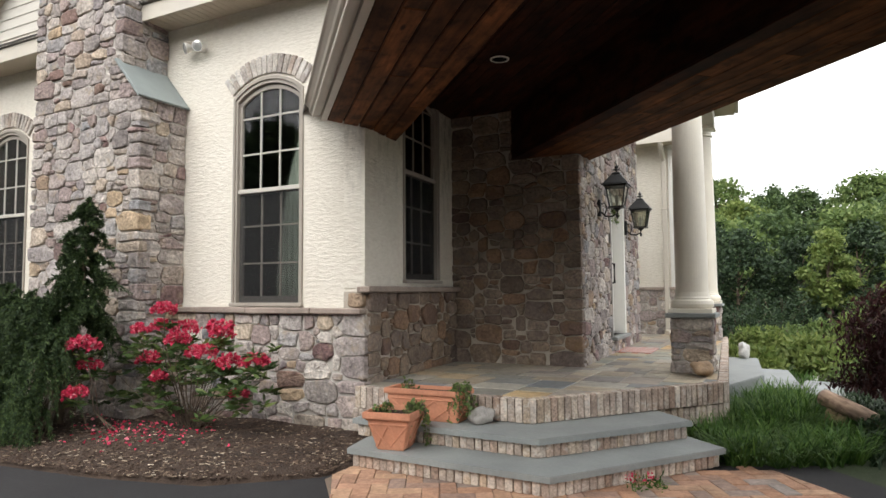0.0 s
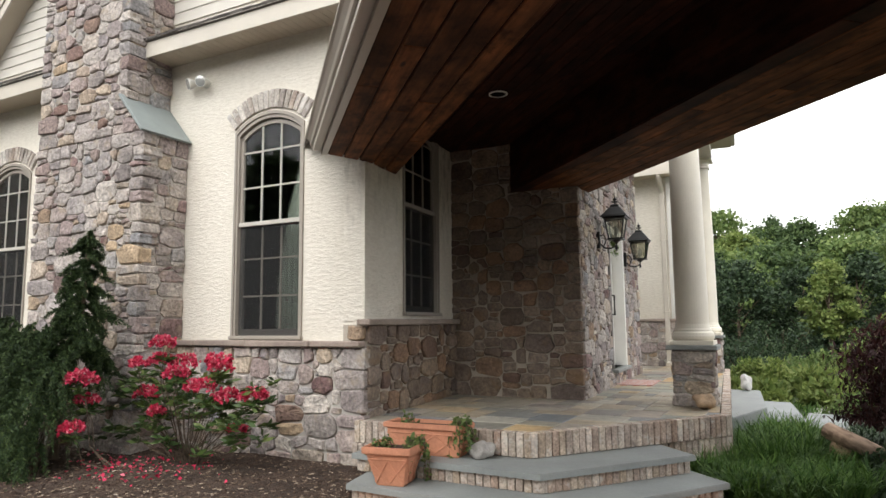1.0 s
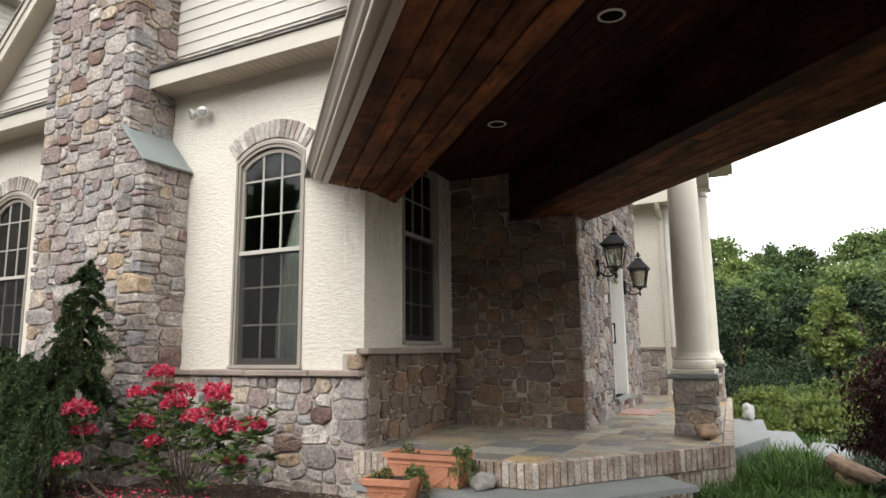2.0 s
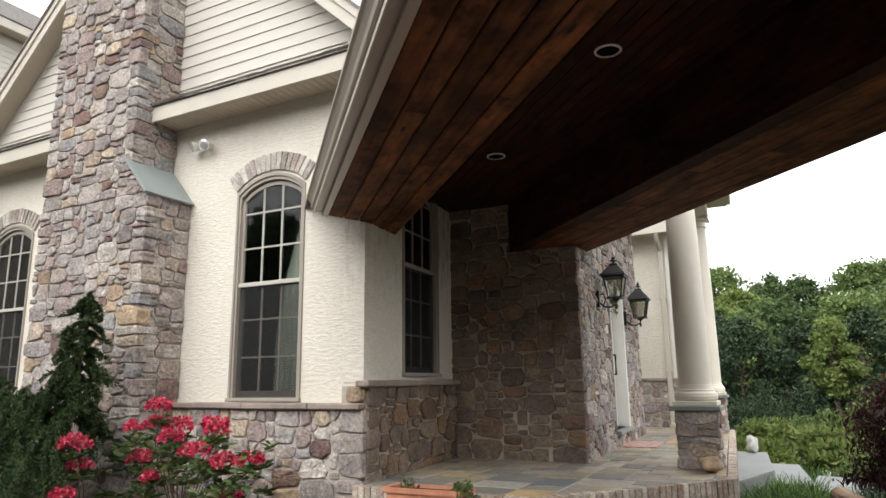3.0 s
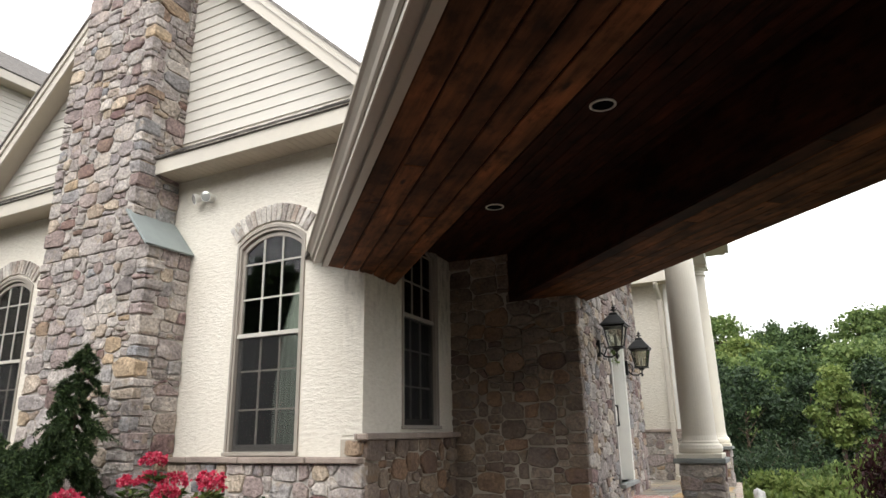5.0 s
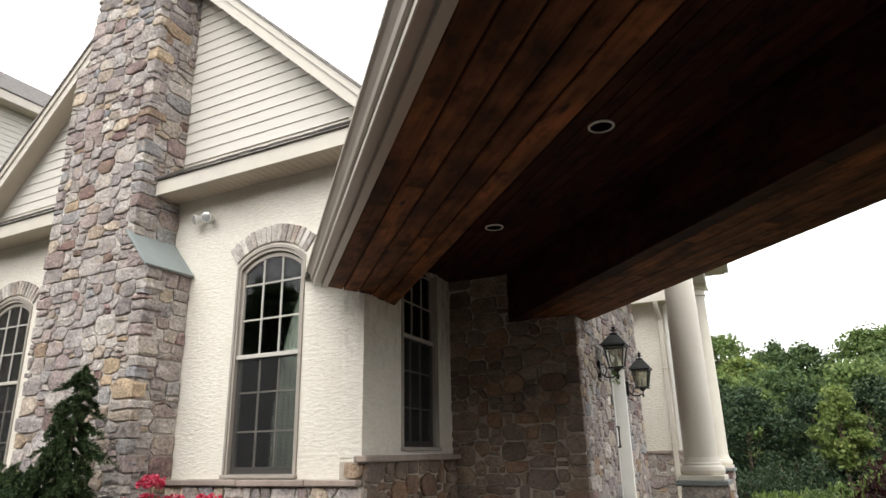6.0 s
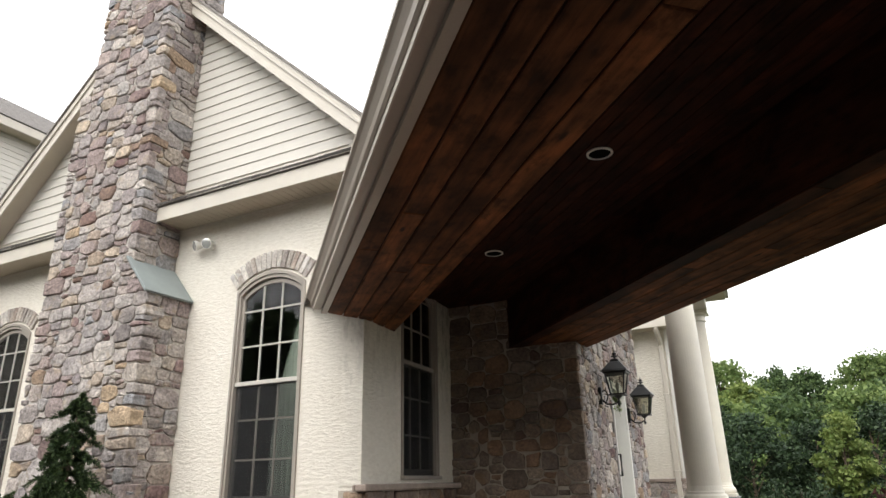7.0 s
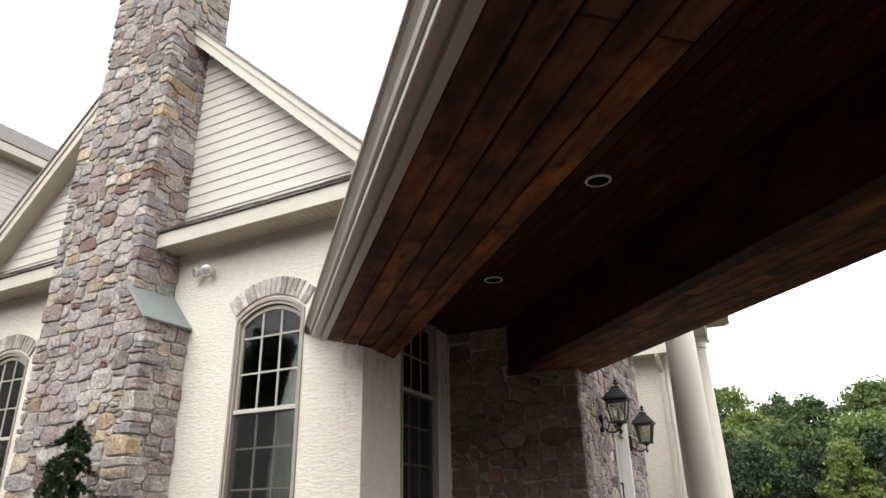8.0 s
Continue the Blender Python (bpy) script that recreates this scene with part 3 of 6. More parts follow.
# cap course, in lengths
bm = bmesh.new()
edge = 0.0
rc = random.Random(4)
while edge < len_front + 0.02:
    w = min(rc.uniform(0.5, 0.95), len_front + 0.03 - edge)
    if w < 0.1:
        break
    y = rc.uniform(-0.004, 0.004)
    box(bm, edge, -0.125 + y, 1.222, edge + w - 0.006, 0.0, 1.288 + rc.uniform(-0.003, 0.003), bevel=0.012)
    edge += w
for v in bm.verts:
    v.co += noise.noise_vector(v.co * 9) * 0.006
put("stone_cap", bm, cap_stone, front, "rough sandstone water table")


APEX_X, APEX_Z = -7.39, 8.97


# siding boards of the gable
pitch = 0.156
z = 5.286
while z < 8.65:
    half = min(3.62, (APEX_Z - 0.16 - z) / 0.955)
    x0, x1 = APEX_X - half, min(APEX_X + half, -3.77)
    top = z + pitch + 0.012
    bm = bmesh.new()
    slab = [(-0.018, z), (-0.004, top), (0.012, top), (0.012, z)]
    a = [bm.verts.new((x0 - LEFT_X, y, zz)) for y, zz in slab]
    b = [bm.verts.new((x1 - LEFT_X, y, zz)) for y, zz in slab]
    bm.faces.new(a)
    bm.faces.new(b[::-1])
    for i in range(4):
        bm.faces.new((a[i], b[i], b[(i + 1) % 4], a[(i + 1) % 4]))
    put("siding_board", bm, siding_paint, front)
    z += pitch
bm = bmesh.new()
slab_poly(bm, [(s_of(-11.0), 5.1), (s_of(-3.77), 5.1), (s_of(APEX_X), 8.78)], 0.014, 0.25, pose(0, 0, 0))
put("gable_backing", bm, siding_paint, front)

# pent roof with fascia and soffit below the gable
pent = tagged(empty("trim_pent_roof", (LEFT_X, FRONT_Y, 0)), "cream boxed eave with a narrow shingled top", "eave", kind="structure")
OV = 0.42
for x0, x1 in ((-11.3, -8.3), (-6.74, -3.55)):
    bm = bmesh.new()
    box(bm, s_of(x0), -OV, 4.70, s_of(x1), -OV + 0.02, 4.90, bevel=0.003)
    put("fascia", bm, trim_paint, pent)
    bm = bmesh.new()
    x = s_of(x0)
    while x < s_of(x1) - 0.02:
        w = min(0.1, s_of(x1) - x)
        box(bm, x, -OV + 0.02, 4.732, x + w - 0.006, 0.0, 4.744)
        x += 0.1
    put("soffit", bm, soffit_paint, pent)
    bm = bmesh.new()
    slab_poly(bm, [(-OV - 0.03, 4.90), (0.0, 5.20), (0.0, 5.16), (-OV + 0.03, 4.88)], s_of(x0), s_of(x1), Matrix(((0, 1, 0, 0), (1, 0, 0, 0), (0, 0, 1, 0), (0, 0, 0, 1))))
    put("roof_deck", bm, shingle_mat, pent)
    bm = bmesh.new()
    for k, (y, zz) in enumerate(((-OV - 0.035, 4.905), (-OV + 0.1, 4.995), (-OV + 0.235, 5.09))):
        x = s_of(x0) - rc.uniform(0, 0.2)
        while x < s_of(x1):
            w = rc.uniform(0.16, 0.3)
            a, b = max(x, s_of(x0)), min(x + w - 0.006, s_of(x1))
            if b - a > 0.02:
                t = rc.uniform(0.016, 0.03)
                vs = box(bm, a, 0, 0, b, 0.2, t, Matrix.Translation((0, y + rc.uniform(-0.008, 0.004), zz)) @ Matrix.Rotation(math.atan2(0.30, 0.45), 4, 'X'))
            x += w
    put("shingles", bm, shingle_mat, pent, "weathered grey shingles")

# rakes
rake = tagged(empty("trim_gable_rake", (APEX_X, FRONT_Y, 0)), "cream rake boards of the steep gable", "rake", kind="structure")
for sgn, reach in ((1, 3.98), (-1, 3.95)):
    le = reach / math.cos(math.atan(0.955))
    mm = Matrix.Translation((0, 0, APEX_Z)) @ Matrix.Rotation(0 if sgn > 0 else math.pi, 4, 'Z')
    mm = mm @ Matrix.Rotation(math.atan(0.955), 4, 'Y')
    s = 1 if sgn > 0 else -1
    bm = bmesh.new()
    box(bm, 0, -0.30 * s, -0.21, le, -0.275 * s, -0.015, mm)
    put("rake_board", bm, trim_paint, rake)
    bm = bmesh.new()
    box(bm, 0, -0.325 * s, -0.085, le, -0.30 * s, -0.0, mm)
    put("rake_mould", bm, trim_paint, rake)
    bm = bmesh.new()
    box(bm, 0, -0.275 * s, -0.17, le, -0.0 * s, -0.15, mm)
    put("rake_soffit", bm, soffit_paint, rake)
    bm = bmesh.new()
    box(bm, -0.02, -0.35 * s, 0.0, le, 6.0 * s, 0.03, mm)
    put("roof_slope", bm, shingle_mat, rake, "grey shingled roof slope")


# ---------------------------------------------------------------- windows
def window(m, s0, s1, sill, spring, rise, name, label, bar_paint=muntin_paint):
    """A double-hung window under a segmental head, set into a wall; m is the wall's frame."""
    w = empty(name)
    w.matrix_world = m @ Matrix.Translation(((s0 + s1) / 2, 0, sill))
    tagged(w, label, "window", kind="structure")
    hw = (s1 - s0) / 2
    sp, top = spring - sill, spring - sill + rise
    one = Matrix.Identity(4)

    def ring(out_w, in_w, y0, y1, mat, nm, bottom, lift=0.0):
        bm = bmesh.new()
        oa = arch_points(-out_w, out_w, sp + lift, rise * out_w / hw)
        ia = arch_points(-in_w, in_w, sp + lift - (out_w - in_w) * 0.9, rise * in_w / hw)
        for k in range(len(oa) - 1):
            slab_poly(bm, [ia[k], ia[k + 1], oa[k + 1], oa[k]], y0, y1, one)
        slab_poly(bm, [(-out_w, bottom), (-in_w, bottom), ia[0], oa[0]], y0, y1, one)
        slab_poly(bm, [(in_w, bottom), (out_w, bottom), oa[-1], ia[-1]], y0, y1, one)
        return put(nm, bm, mat, w)

    ring(hw, hw - 0.028, -0.022, 0.05, frame_paint, "brickmould", 0.0)
    ring(hw - 0.028, hw - 0.055, -0.006, 0.09, frame_paint, "window_frame", 0.0, -0.03)
    bm = bmesh.new()
    box(bm, -hw - 0.01, -0.05, -0.005, hw + 0.01, 0.1, 0.035, bevel=0.005)
    put("window_sill", bm, frame_paint, w)
    g = hw - 0.055
    mid = 1.31
    for nm, z0, z1, y, arched in (("lower_sash", 0.035, mid, 0.055, False), ("upper_sash", mid - 0.02, sp - 0.07, 0.03, True)):
        bm = bmesh.new()
        box(bm, -g, y, z0, -g + 0.036, y + 0.035, z1)
        box(bm, g - 0.036, y, z0, g, y + 0.035, z1)
        box(bm, -g + 0.036, y, z0, g - 0.036, y + 0.035, z0 + (0.075 if not arched else 0.04))
        if not arched:
            box(bm, -g + 0.036, y, z1 - 0.04, g - 0.036, y + 0.035, z1)
        else:
            oa = arch_points(-g, g, z1, rise * g / hw)
            ia = arch_points(-g + 0.036, g - 0.036, z1 - 0.03, rise * (g - 0.036) / hw)
            for k in range(len(oa) - 1):
                slab_poly(bm, [ia[k], ia[k + 1], oa[k + 1], oa[k]], y, y + 0.035, one)
        sash = put(nm, bm, frame_paint if arched else sash_paint, w)
        zt = z1 + (rise * 0.75 if arched else 0)
        bm = bmesh.new()
        bars = bar_paint if arched else frame_paint
        for k in (1, 2):
            x = -g + 0.036 + (2 * g - 0.072) * k / 3
            box(bm, x - 0.009, y + 0.006, z0 + 0.03, x + 0.009, y + 0.022, zt - 0.02 if arched else z1 - 0.03)
        hgt = 0.42 if arched else (z1 - z0) / 3
        for k in (1, 2):
            zz = z0 + 0.02 + hgt * k
            box(bm, -g + 0.04, y + 0.007, zz - 0.009, g - 0.04, y + 0.021, zz + 0.009)
        put("muntin_grid", bm, bars, sash)
        bm = bmesh.new()
        pts = [(-g + 0.02, z0 + 0.02), (g - 0.02, z0 + 0.02)] + (arch_points(-g + 0.02, g - 0.02, z1 - 0.01, rise * 0.8)[::-1] if arched else [(g - 0.02, z1 - 0.01), (-g + 0.02, z1 - 0.01)])
        slab_poly(bm, pts, y + 0.024, y + 0.028, one)
        pane = put("pane", bm, glass, sash)
        pane.visible_shadow = False
        if not arched:
            bm = bmesh.new()
            box(bm, -g + 0.01, y - 0.022, z0 + 0.01, g - 0.01, y - 0.020, z1 - 0.02)
            put("insect_screen", bm, screen_mesh, sash, "fine dark insect screen").visible_shadow = False
    bm = bmesh.new()
    box(bm, -g - 0.03, 0.012, mid - 0.03, g + 0.03, 0.075, mid + 0.018, bevel=0.004)
    put("meeting_rail", bm, bar_paint, w)
    return w


window(m_front, s_of(WIN[0]), s_of(WIN[1]), 1.30, 3.70, 0.19, "window_1", "tall arched double-hung window with taupe frame")
window(m_front, s_of(-10.64), s_of(-9.62), 1.30, 3.70, 0.19, "window_2", "tall arched double-hung window with taupe frame")


def brick_arch(name, xc, half, spring, rise, h, n):
    """A flat arch of upright grey bricks over a window."""
    a = tagged(empty(name, (xc, FRONT_Y, spring)), "grey brick arch over a window", "brick arch", kind="structure")
    rad = (half * half + rise * rise) / (2 * rise)
    ang = math.asin(half / rad)
    meshes = [brick_mesh("voussoir", 0.062, 0.09, h, vouss_mat, 40 + i) for i in range(4)]
    for i in range(n):
        t = -ang + 2 * ang * (i + 0.5) / n
        ob = new("voussoir", rc.choice(meshes))
        ob.parent = a
        ob.matrix_basis = Matrix.Translation((0, 0.015, rise - rad)) @ Matrix.Rotation(t, 4, 'Y') @ pose(0, rc.uniform(-0.004, 0.004), rad + 0.006 + rc.uniform(-0.006, 0.006))
    bm = bmesh.new()
    oa = arch_points(-half - 0.02, half + 0.02, h * 0.96, rise)
    ia = arch_points(-half, half, 0.012, rise)
    for k in range(len(oa) - 1):
        slab_poly(bm, [ia[k], ia[k + 1], oa[k + 1], oa[k]], -0.014, 0.0, pose(0, 0, 0))
    put("arch_mortar", bm, mortar, a)


brick_arch("trim_arch_1", (WIN[0] + WIN[1]) / 2, 0.515, 3.73, 0.19, 0.215, 16)
brick_arch("trim_arch_2", -10.13, 0.515, 3.73, 0.19, 0.215, 16)

# dim rooms behind the windows, with curtains
room = tagged(empty("wall_room_inside", (LEFT_X, FRONT_Y, 0)), "dim plain room behind the windows", "room", kind="structure")
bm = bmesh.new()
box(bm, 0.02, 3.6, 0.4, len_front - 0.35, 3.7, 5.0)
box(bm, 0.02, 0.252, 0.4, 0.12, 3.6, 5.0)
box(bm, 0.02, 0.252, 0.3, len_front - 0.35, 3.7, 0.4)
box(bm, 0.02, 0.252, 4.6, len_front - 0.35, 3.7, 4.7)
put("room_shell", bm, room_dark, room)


def curtain(x, y, z0, z1, w, folds, nm="curtain"):
    bm = bmesh.new()
    cols = folds * 6
    rows = []
    for z in (z0, z1):
        rows.append([bm.verts.new((w * (i / cols - 0.5), 0.04 * math.sin(i / 6 * 2 * math.pi), z - z0)) for i in range(cols + 1)])
    for i in range(cols):
        bm.faces.new((rows[0][i], rows[0][i + 1], rows[1][i + 1], rows[1][i]))
    ob = put(nm, bm, curtain_mat, smooth=True)
    ob.matrix_world = pose(x, y, z0)
    so = ob.modifiers.new("thick", 'SOLIDIFY')
    so.thickness = 0.006
    return tagged(ob, "pleated sage curtain behind the window panes", "curtain", "curtains")


curtain(-4.93, FRONT_Y + 0.30, 0.42, 3.42, 0.56, 7)
curtain(-5.66, FRONT_Y + 0.30, 0.42, 3.42, 0.26, 3)
curtain(-10.3, FRONT_Y + 0.33, 0.42, 3.95, 0.5, 6)

# ---------------------------------------------------------------- recess walls
side = tagged(empty("wall_recess_side", (0, 0, 0)), "cream stucco recess wall over a fieldstone base", "wall", kind="structure")
m_side, len_side = facing(CORNER, INNER)
SW = (0.86, 1.87)
bm = bmesh.new()
wall_mesh(bm, m_side, len_side, 1.49, 4.3, 0.25, [(SW[0], SW[1], 1.55, 3.80, 0.14)])
box(bm, 0.0, 0.002, 3.2, 0.24, 0.25, 5.3, m_side)
put("stucco_face", bm, stucco, side)
bm = bmesh.new()
box(bm, 0.0, -0.03, -0.2, len_side, 0.25, 1.45, m_side)
put("mortar_bed", bm, brown_mortar, side)
bm = bmesh.new()
box(bm, -0.11, -0.12, 1.442, len_side, 0.0, 1.505, m_side, bevel=0.012)
box(bm, -0.11, 0.0, 1.442, 0.0, 0.03, 1.505, m_side, bevel=0.008)
for v in bm.verts:
    v.co += noise.noise_vector(v.co * 9) * 0.006
put("stone_cap", bm, cap_stone, side, "rough sandstone cap course")
window(m_side, SW[0], SW[1], 1.55, 3.80, 0.14, "window_3", "narrow double-hung window in the porch recess", frame_paint)

dark = tagged(empty("wall_porch", (0, 0, 0)), "brown fieldstone wall facing the porch", "wall", kind="structure")
m_dark, len_dark = facing(INNER, JUT)
bm = bmesh.new()
box(bm, -0.1, -0.02, -0.2, len_dark - 0.02, 0.4, 4.6, m_dark)
put("mortar_bed", bm, brown_mortar, dark)

entry = tagged(empty("wall_entrance", (0, 0, 0)), "pale fieldstone wall with the front door", "wall", kind="structure")
m_entry, len_entry = facing(JUT, JUT_END)
DOOR = (1.80, 2.85, 0.76, 2.86)
bm = bmesh.new()
wall_mesh(bm, m_entry @ Matrix.Translation((0, -0.02, 0)), len_entry, -0.2, 5.2, 0.4, [(DOOR[0], DOOR[1], DOOR[2], DOOR[3], 0.0)])
put("mortar_bed", bm, mortar, entry)

back = tagged(empty("wall_back", (0, 0, 0)), "cream stucco back wall over a stone base", "wall", kind="structure")
m_back, len_back = facing((-3.2, BACK_Y), (-1.75, BACK_Y))
bm = bmesh.new()
wall_mesh(bm, m_back, len_back, 1.45, 5.2, 0.25)
put("stucco_face", bm, stucco, back)
bm = bmesh.new()
box(bm, 0, -0.04, -0.2, len_back, 0.25, 1.44, m_back)
put("mortar_bed", bm, mortar, back)
bm = bmesh.new()
box(bm, 0, -0.1, 1.44, len_back + 0.05, 0.0, 1.50, m_back, bevel=0.01)
put("stone_cap", bm, cap_stone, back)
# eave of the back wing with gutter
eave = tagged(empty("trim_back_eave", (0, 0, 0)), "cream gutter and eave of the back wing", "eave", kind="structure")
bm = bmesh.new()
box(bm, -0.3, -0.45, 4.50, len_back - 0.1, 0.3, 4.53, m_back)
put("soffit", bm, soffit_paint, eave)
bm = bmesh.new()
box(bm, -0.3, -0.5, 4.47, len_back - 0.1, -0.45, 4.8, m_back, bevel=0.008)
put("gutter", bm, trim_paint, eave)
bm = bmesh.new()
box(bm, -1.2, -0.5, 4.8, len_back - 0.1, 4.0, 4.86, m_back)
put("roof_slope", bm, shingle_mat, eave)

# painted board down the outer corner of the back wall
bm = bmesh.new()
box(bm, len_back - 0.31, -0.03, 1.502, len_back - 0.17, 0.0, 4.5, m_back, bevel=0.004)
put("corner_board", bm, white_paint, back, "white corner board")

spout = tagged(empty("downspout", (-2.14, BACK_Y - 0.06, 0.52)), "cream painted downspout on the stucco wall", "downspout")
bm = bmesh.new()
box(bm, -0.05, -0.05, 0.1, 0.05, 0.04, 3.62, bevel=0.012)
put("pipe", bm, trim_paint, spout)
bm = bmesh.new()
tube(bm, [(0, 0, 3.60), (0, -0.03, 3.68), (0, -0.33, 3.86), (0, -0.38, 3.93), (0, -0.38, 3.99)], 0.052, 8)
put("elbow", bm, trim_paint, spout)
bm = bmesh.new()
tube(bm, [(0, 0, 0.12), (0, -0.03, 0.06), (0.0, -0.2, 0.04)], 0.052, 8)
put("outlet", bm, trim_paint, spout)
for z in (1.1, 2.6):
    bm = bmesh.new()
    box(bm, -0.07, -0.054, z, 0.07, 0.045, z + 0.03, bevel=0.004)
    put("strap", bm, trim_paint, spout)

# ---------------------------------------------------------------- porch deck and steps
DECK_PLAN = [(-3.72, 5.36), (-1.95, 5.34), (-0.52, 7.2), (-0.98, 13.9), (-3.1, 14.28), (-2.42, 12.3), (-2.25, 7.92), (-3.86, 7.9), (-3.75, 5.6)]
deck = tagged(empty("floor_porch", (0, 0, 0)), "porch floor of mixed slate edged with pale brick", "porch floor", kind="structure")
bm = bmesh.new()
prism(bm, [(-3.72, 5.46), (-2.0, 5.44), (-0.64, 7.22), (-1.08, 13.9), (-3.1, 14.28), (-2.42, 12.3), (-2.25, 7.92), (-3.86, 7.9), (-3.75, 5.6)], -0.1, DECK - 0.006)
put("slab_core", bm, mortar, deck)
brick_row(deck, (-3.78, 5.36), (-1.95, 5.34), 0.315, 0.062, 0.1, DECK - 0.315, brick_mat, seed=3)
brick_row(deck, (-1.95, 5.34), (-0.52, 7.2), 0.315, 0.062, 0.1, DECK - 0.315, brick_mat, seed=4)
brick_row(deck, (-0.52, 7.2), (-0.98, 13.9), 0.315, 0.062, 0.1, DECK - 0.315, brick_mat, seed=5)

STEP2 = [(-3.5, 4.93), (-1.70, 4.84), (-0.74, 6.1), (-1.12, 6.5), (-1.9, 5.42), (-3.5, 5.42)]
STEP1 = [(-3.27, 4.53), (-1.48, 4.43), (-0.46, 5.87), (-0.82, 6.22), (-1.72, 4.95), (-3.36, 4.98)]


def step(name, plan, z, parent_label, seed):
    st = tagged(empty(name, (0, 0, 0)), parent_label, "step", "porch steps", kind="structure")
    bm = bmesh.new()
    prism(bm, plan, z - 0.048, z, bevel=0.006)
    put("tread", bm, bluestone, st, "smooth bluestone tread")
    inner = 0.035
    c = Vector((sum(p[0] for p in plan) / len(plan), sum(p[1] for p in plan) / len(plan)))
    ps = [Vector(p) for p in plan]

    def off(i):
        a, b, d = ps[i - 1], ps[i], ps[(i + 1) % len(ps)]
        n1, n2 = (b - a).normalized(), (d - b).normalized()
        n1, n2 = Vector((-n1.y, n1.x)), Vector((-n2.y, n2.x))
        k = (n1 + n2).normalized()
        return b + k * (inner / max(0.3, k.dot(n1)))
    q = [off(i) for i in range(len(ps))]
    bm = bmesh.new()
    prism(bm, [tuple(c + (p - c) * 0.93) for p in q], -0.05, z - 0.05)
    put("core", bm, mortar, st)
    h = 0.104
    brick_row(st, q[5], q[0], z - 0.05 - h, 0.062, 0.09, h, brick_mat, seed=seed + 2)
    brick_row(st, q[0], q[1], z - 0.05 - h, 0.062, 0.09, h, brick_mat, seed=seed)
    brick_row(st, q[1], q[2], z - 0.05 - h, 0.062, 0.09, h, brick_mat, seed=seed + 1)
    brick_row(st, q[2], q[3], z - 0.05 - h, 0.062, 0.09, h, brick_mat, seed=seed + 3)


step("stairs_lower", STEP1, 0.155, "lower bluestone step on pale bricks", 20)
step("stairs_upper", STEP2, 0.31, "upper bluestone step on pale bricks", 30)
# ---------------------------------------------------------------- porte-cochere roof
ROOF_TURN = 43.3
m_roof = Matrix.Rotation(radians(ROOF_TURN), 4, 'Z')      # x across (b), y along towards the house (a)
BEAM_Z, CEIL_Z, A0 = 3.14, 3.79, -5.2
portico = tagged(empty("roof_carport", (0, 0, 0)), "carport roof with stained pine soffit and taupe gutter", "carport roof", kind="structure")
portico.matrix_world = m_roof
# left box beam: the planks of its underside, cut off along the recess wall's line
PLANKS = 5
w = (1.49 - 0.632) / PLANKS


def beam_end(b):
    return 6.40 + (b - 0.59) * 0.478 if b < 1.05 else 6.62 + (b - 1.05) * 1.28


for i in range(PLANKS):
    b0, b1 = 0.632 + i * w + 0.007, 0.632 + (i + 1) * w - 0.007
    a = A0
    while a < beam_end(b0) - 0.02:
        le = rc.uniform(2.0, 4.2)
        last = a + le > beam_end(b0) - 0.4
        e0, e1 = (beam_end(b0), beam_end(b1)) if last else (a + le, a + le)
        bm = bmesh.new()
        c = (a + e0) / 2
        prism(bm, [(a - c, -b0 + (b0 + b1) / 2), (a - c, -b1 + (b0 + b1) / 2), (e1 - c, -b1 + (b0 + b1) / 2), (e0 - c, -b0 + (b0 + b1) / 2)], 0, 0.02)
        low = [e for e in bm.edges if all(v.co.z < 0.001 for v in e.verts)]
        bmesh.ops.bevel(bm, geom=low, offset=0.008, segments=1, affect='EDGES')
        ob = put("plank", bm, plank_mat, portico)
        ob.matrix_basis = Matrix.Translation(((b0 + b1) / 2, c, BEAM_Z + rc.uniform(0, 0.003))) @ Matrix.Rotation(math.pi / 2, 4, 'Z')
        a = e0 + 0.003
        if last:
            break
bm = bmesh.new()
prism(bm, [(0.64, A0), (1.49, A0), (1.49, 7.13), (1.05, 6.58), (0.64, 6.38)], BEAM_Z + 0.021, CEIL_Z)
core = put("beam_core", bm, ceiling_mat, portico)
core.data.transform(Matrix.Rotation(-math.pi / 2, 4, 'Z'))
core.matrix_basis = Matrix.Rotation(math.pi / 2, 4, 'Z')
# right box beam
PLANKS = 6
w = (4.15 - 3.14) / PLANKS
for i in range(PLANKS):
    b0 = 3.14 + i * w
    end = 7.9 - i * 0.06
    a = A0
    while a < end - 0.01:
        le = min(rc.uniform(1.5, 3.6), end - a)
        bm = bmesh.new()
        box(bm, -le / 2, -w / 2 + 0.003, 0, le / 2, w / 2 - 0.003, 0.02, bevel=0.004)
        ob = put("plank", bm, plank_mat if i else shaded_plank, portico)
        ob.matrix_basis = Matrix.Translation((b0 + w / 2, a + le / 2, BEAM_Z)) @ Matrix.Rotation(math.pi / 2, 4, 'Z')
        a += le + 0.002
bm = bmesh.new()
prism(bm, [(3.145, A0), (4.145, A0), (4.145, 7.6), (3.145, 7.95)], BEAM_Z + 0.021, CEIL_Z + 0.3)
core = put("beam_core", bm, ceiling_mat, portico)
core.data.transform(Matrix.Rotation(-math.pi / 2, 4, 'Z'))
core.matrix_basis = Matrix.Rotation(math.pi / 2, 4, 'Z')
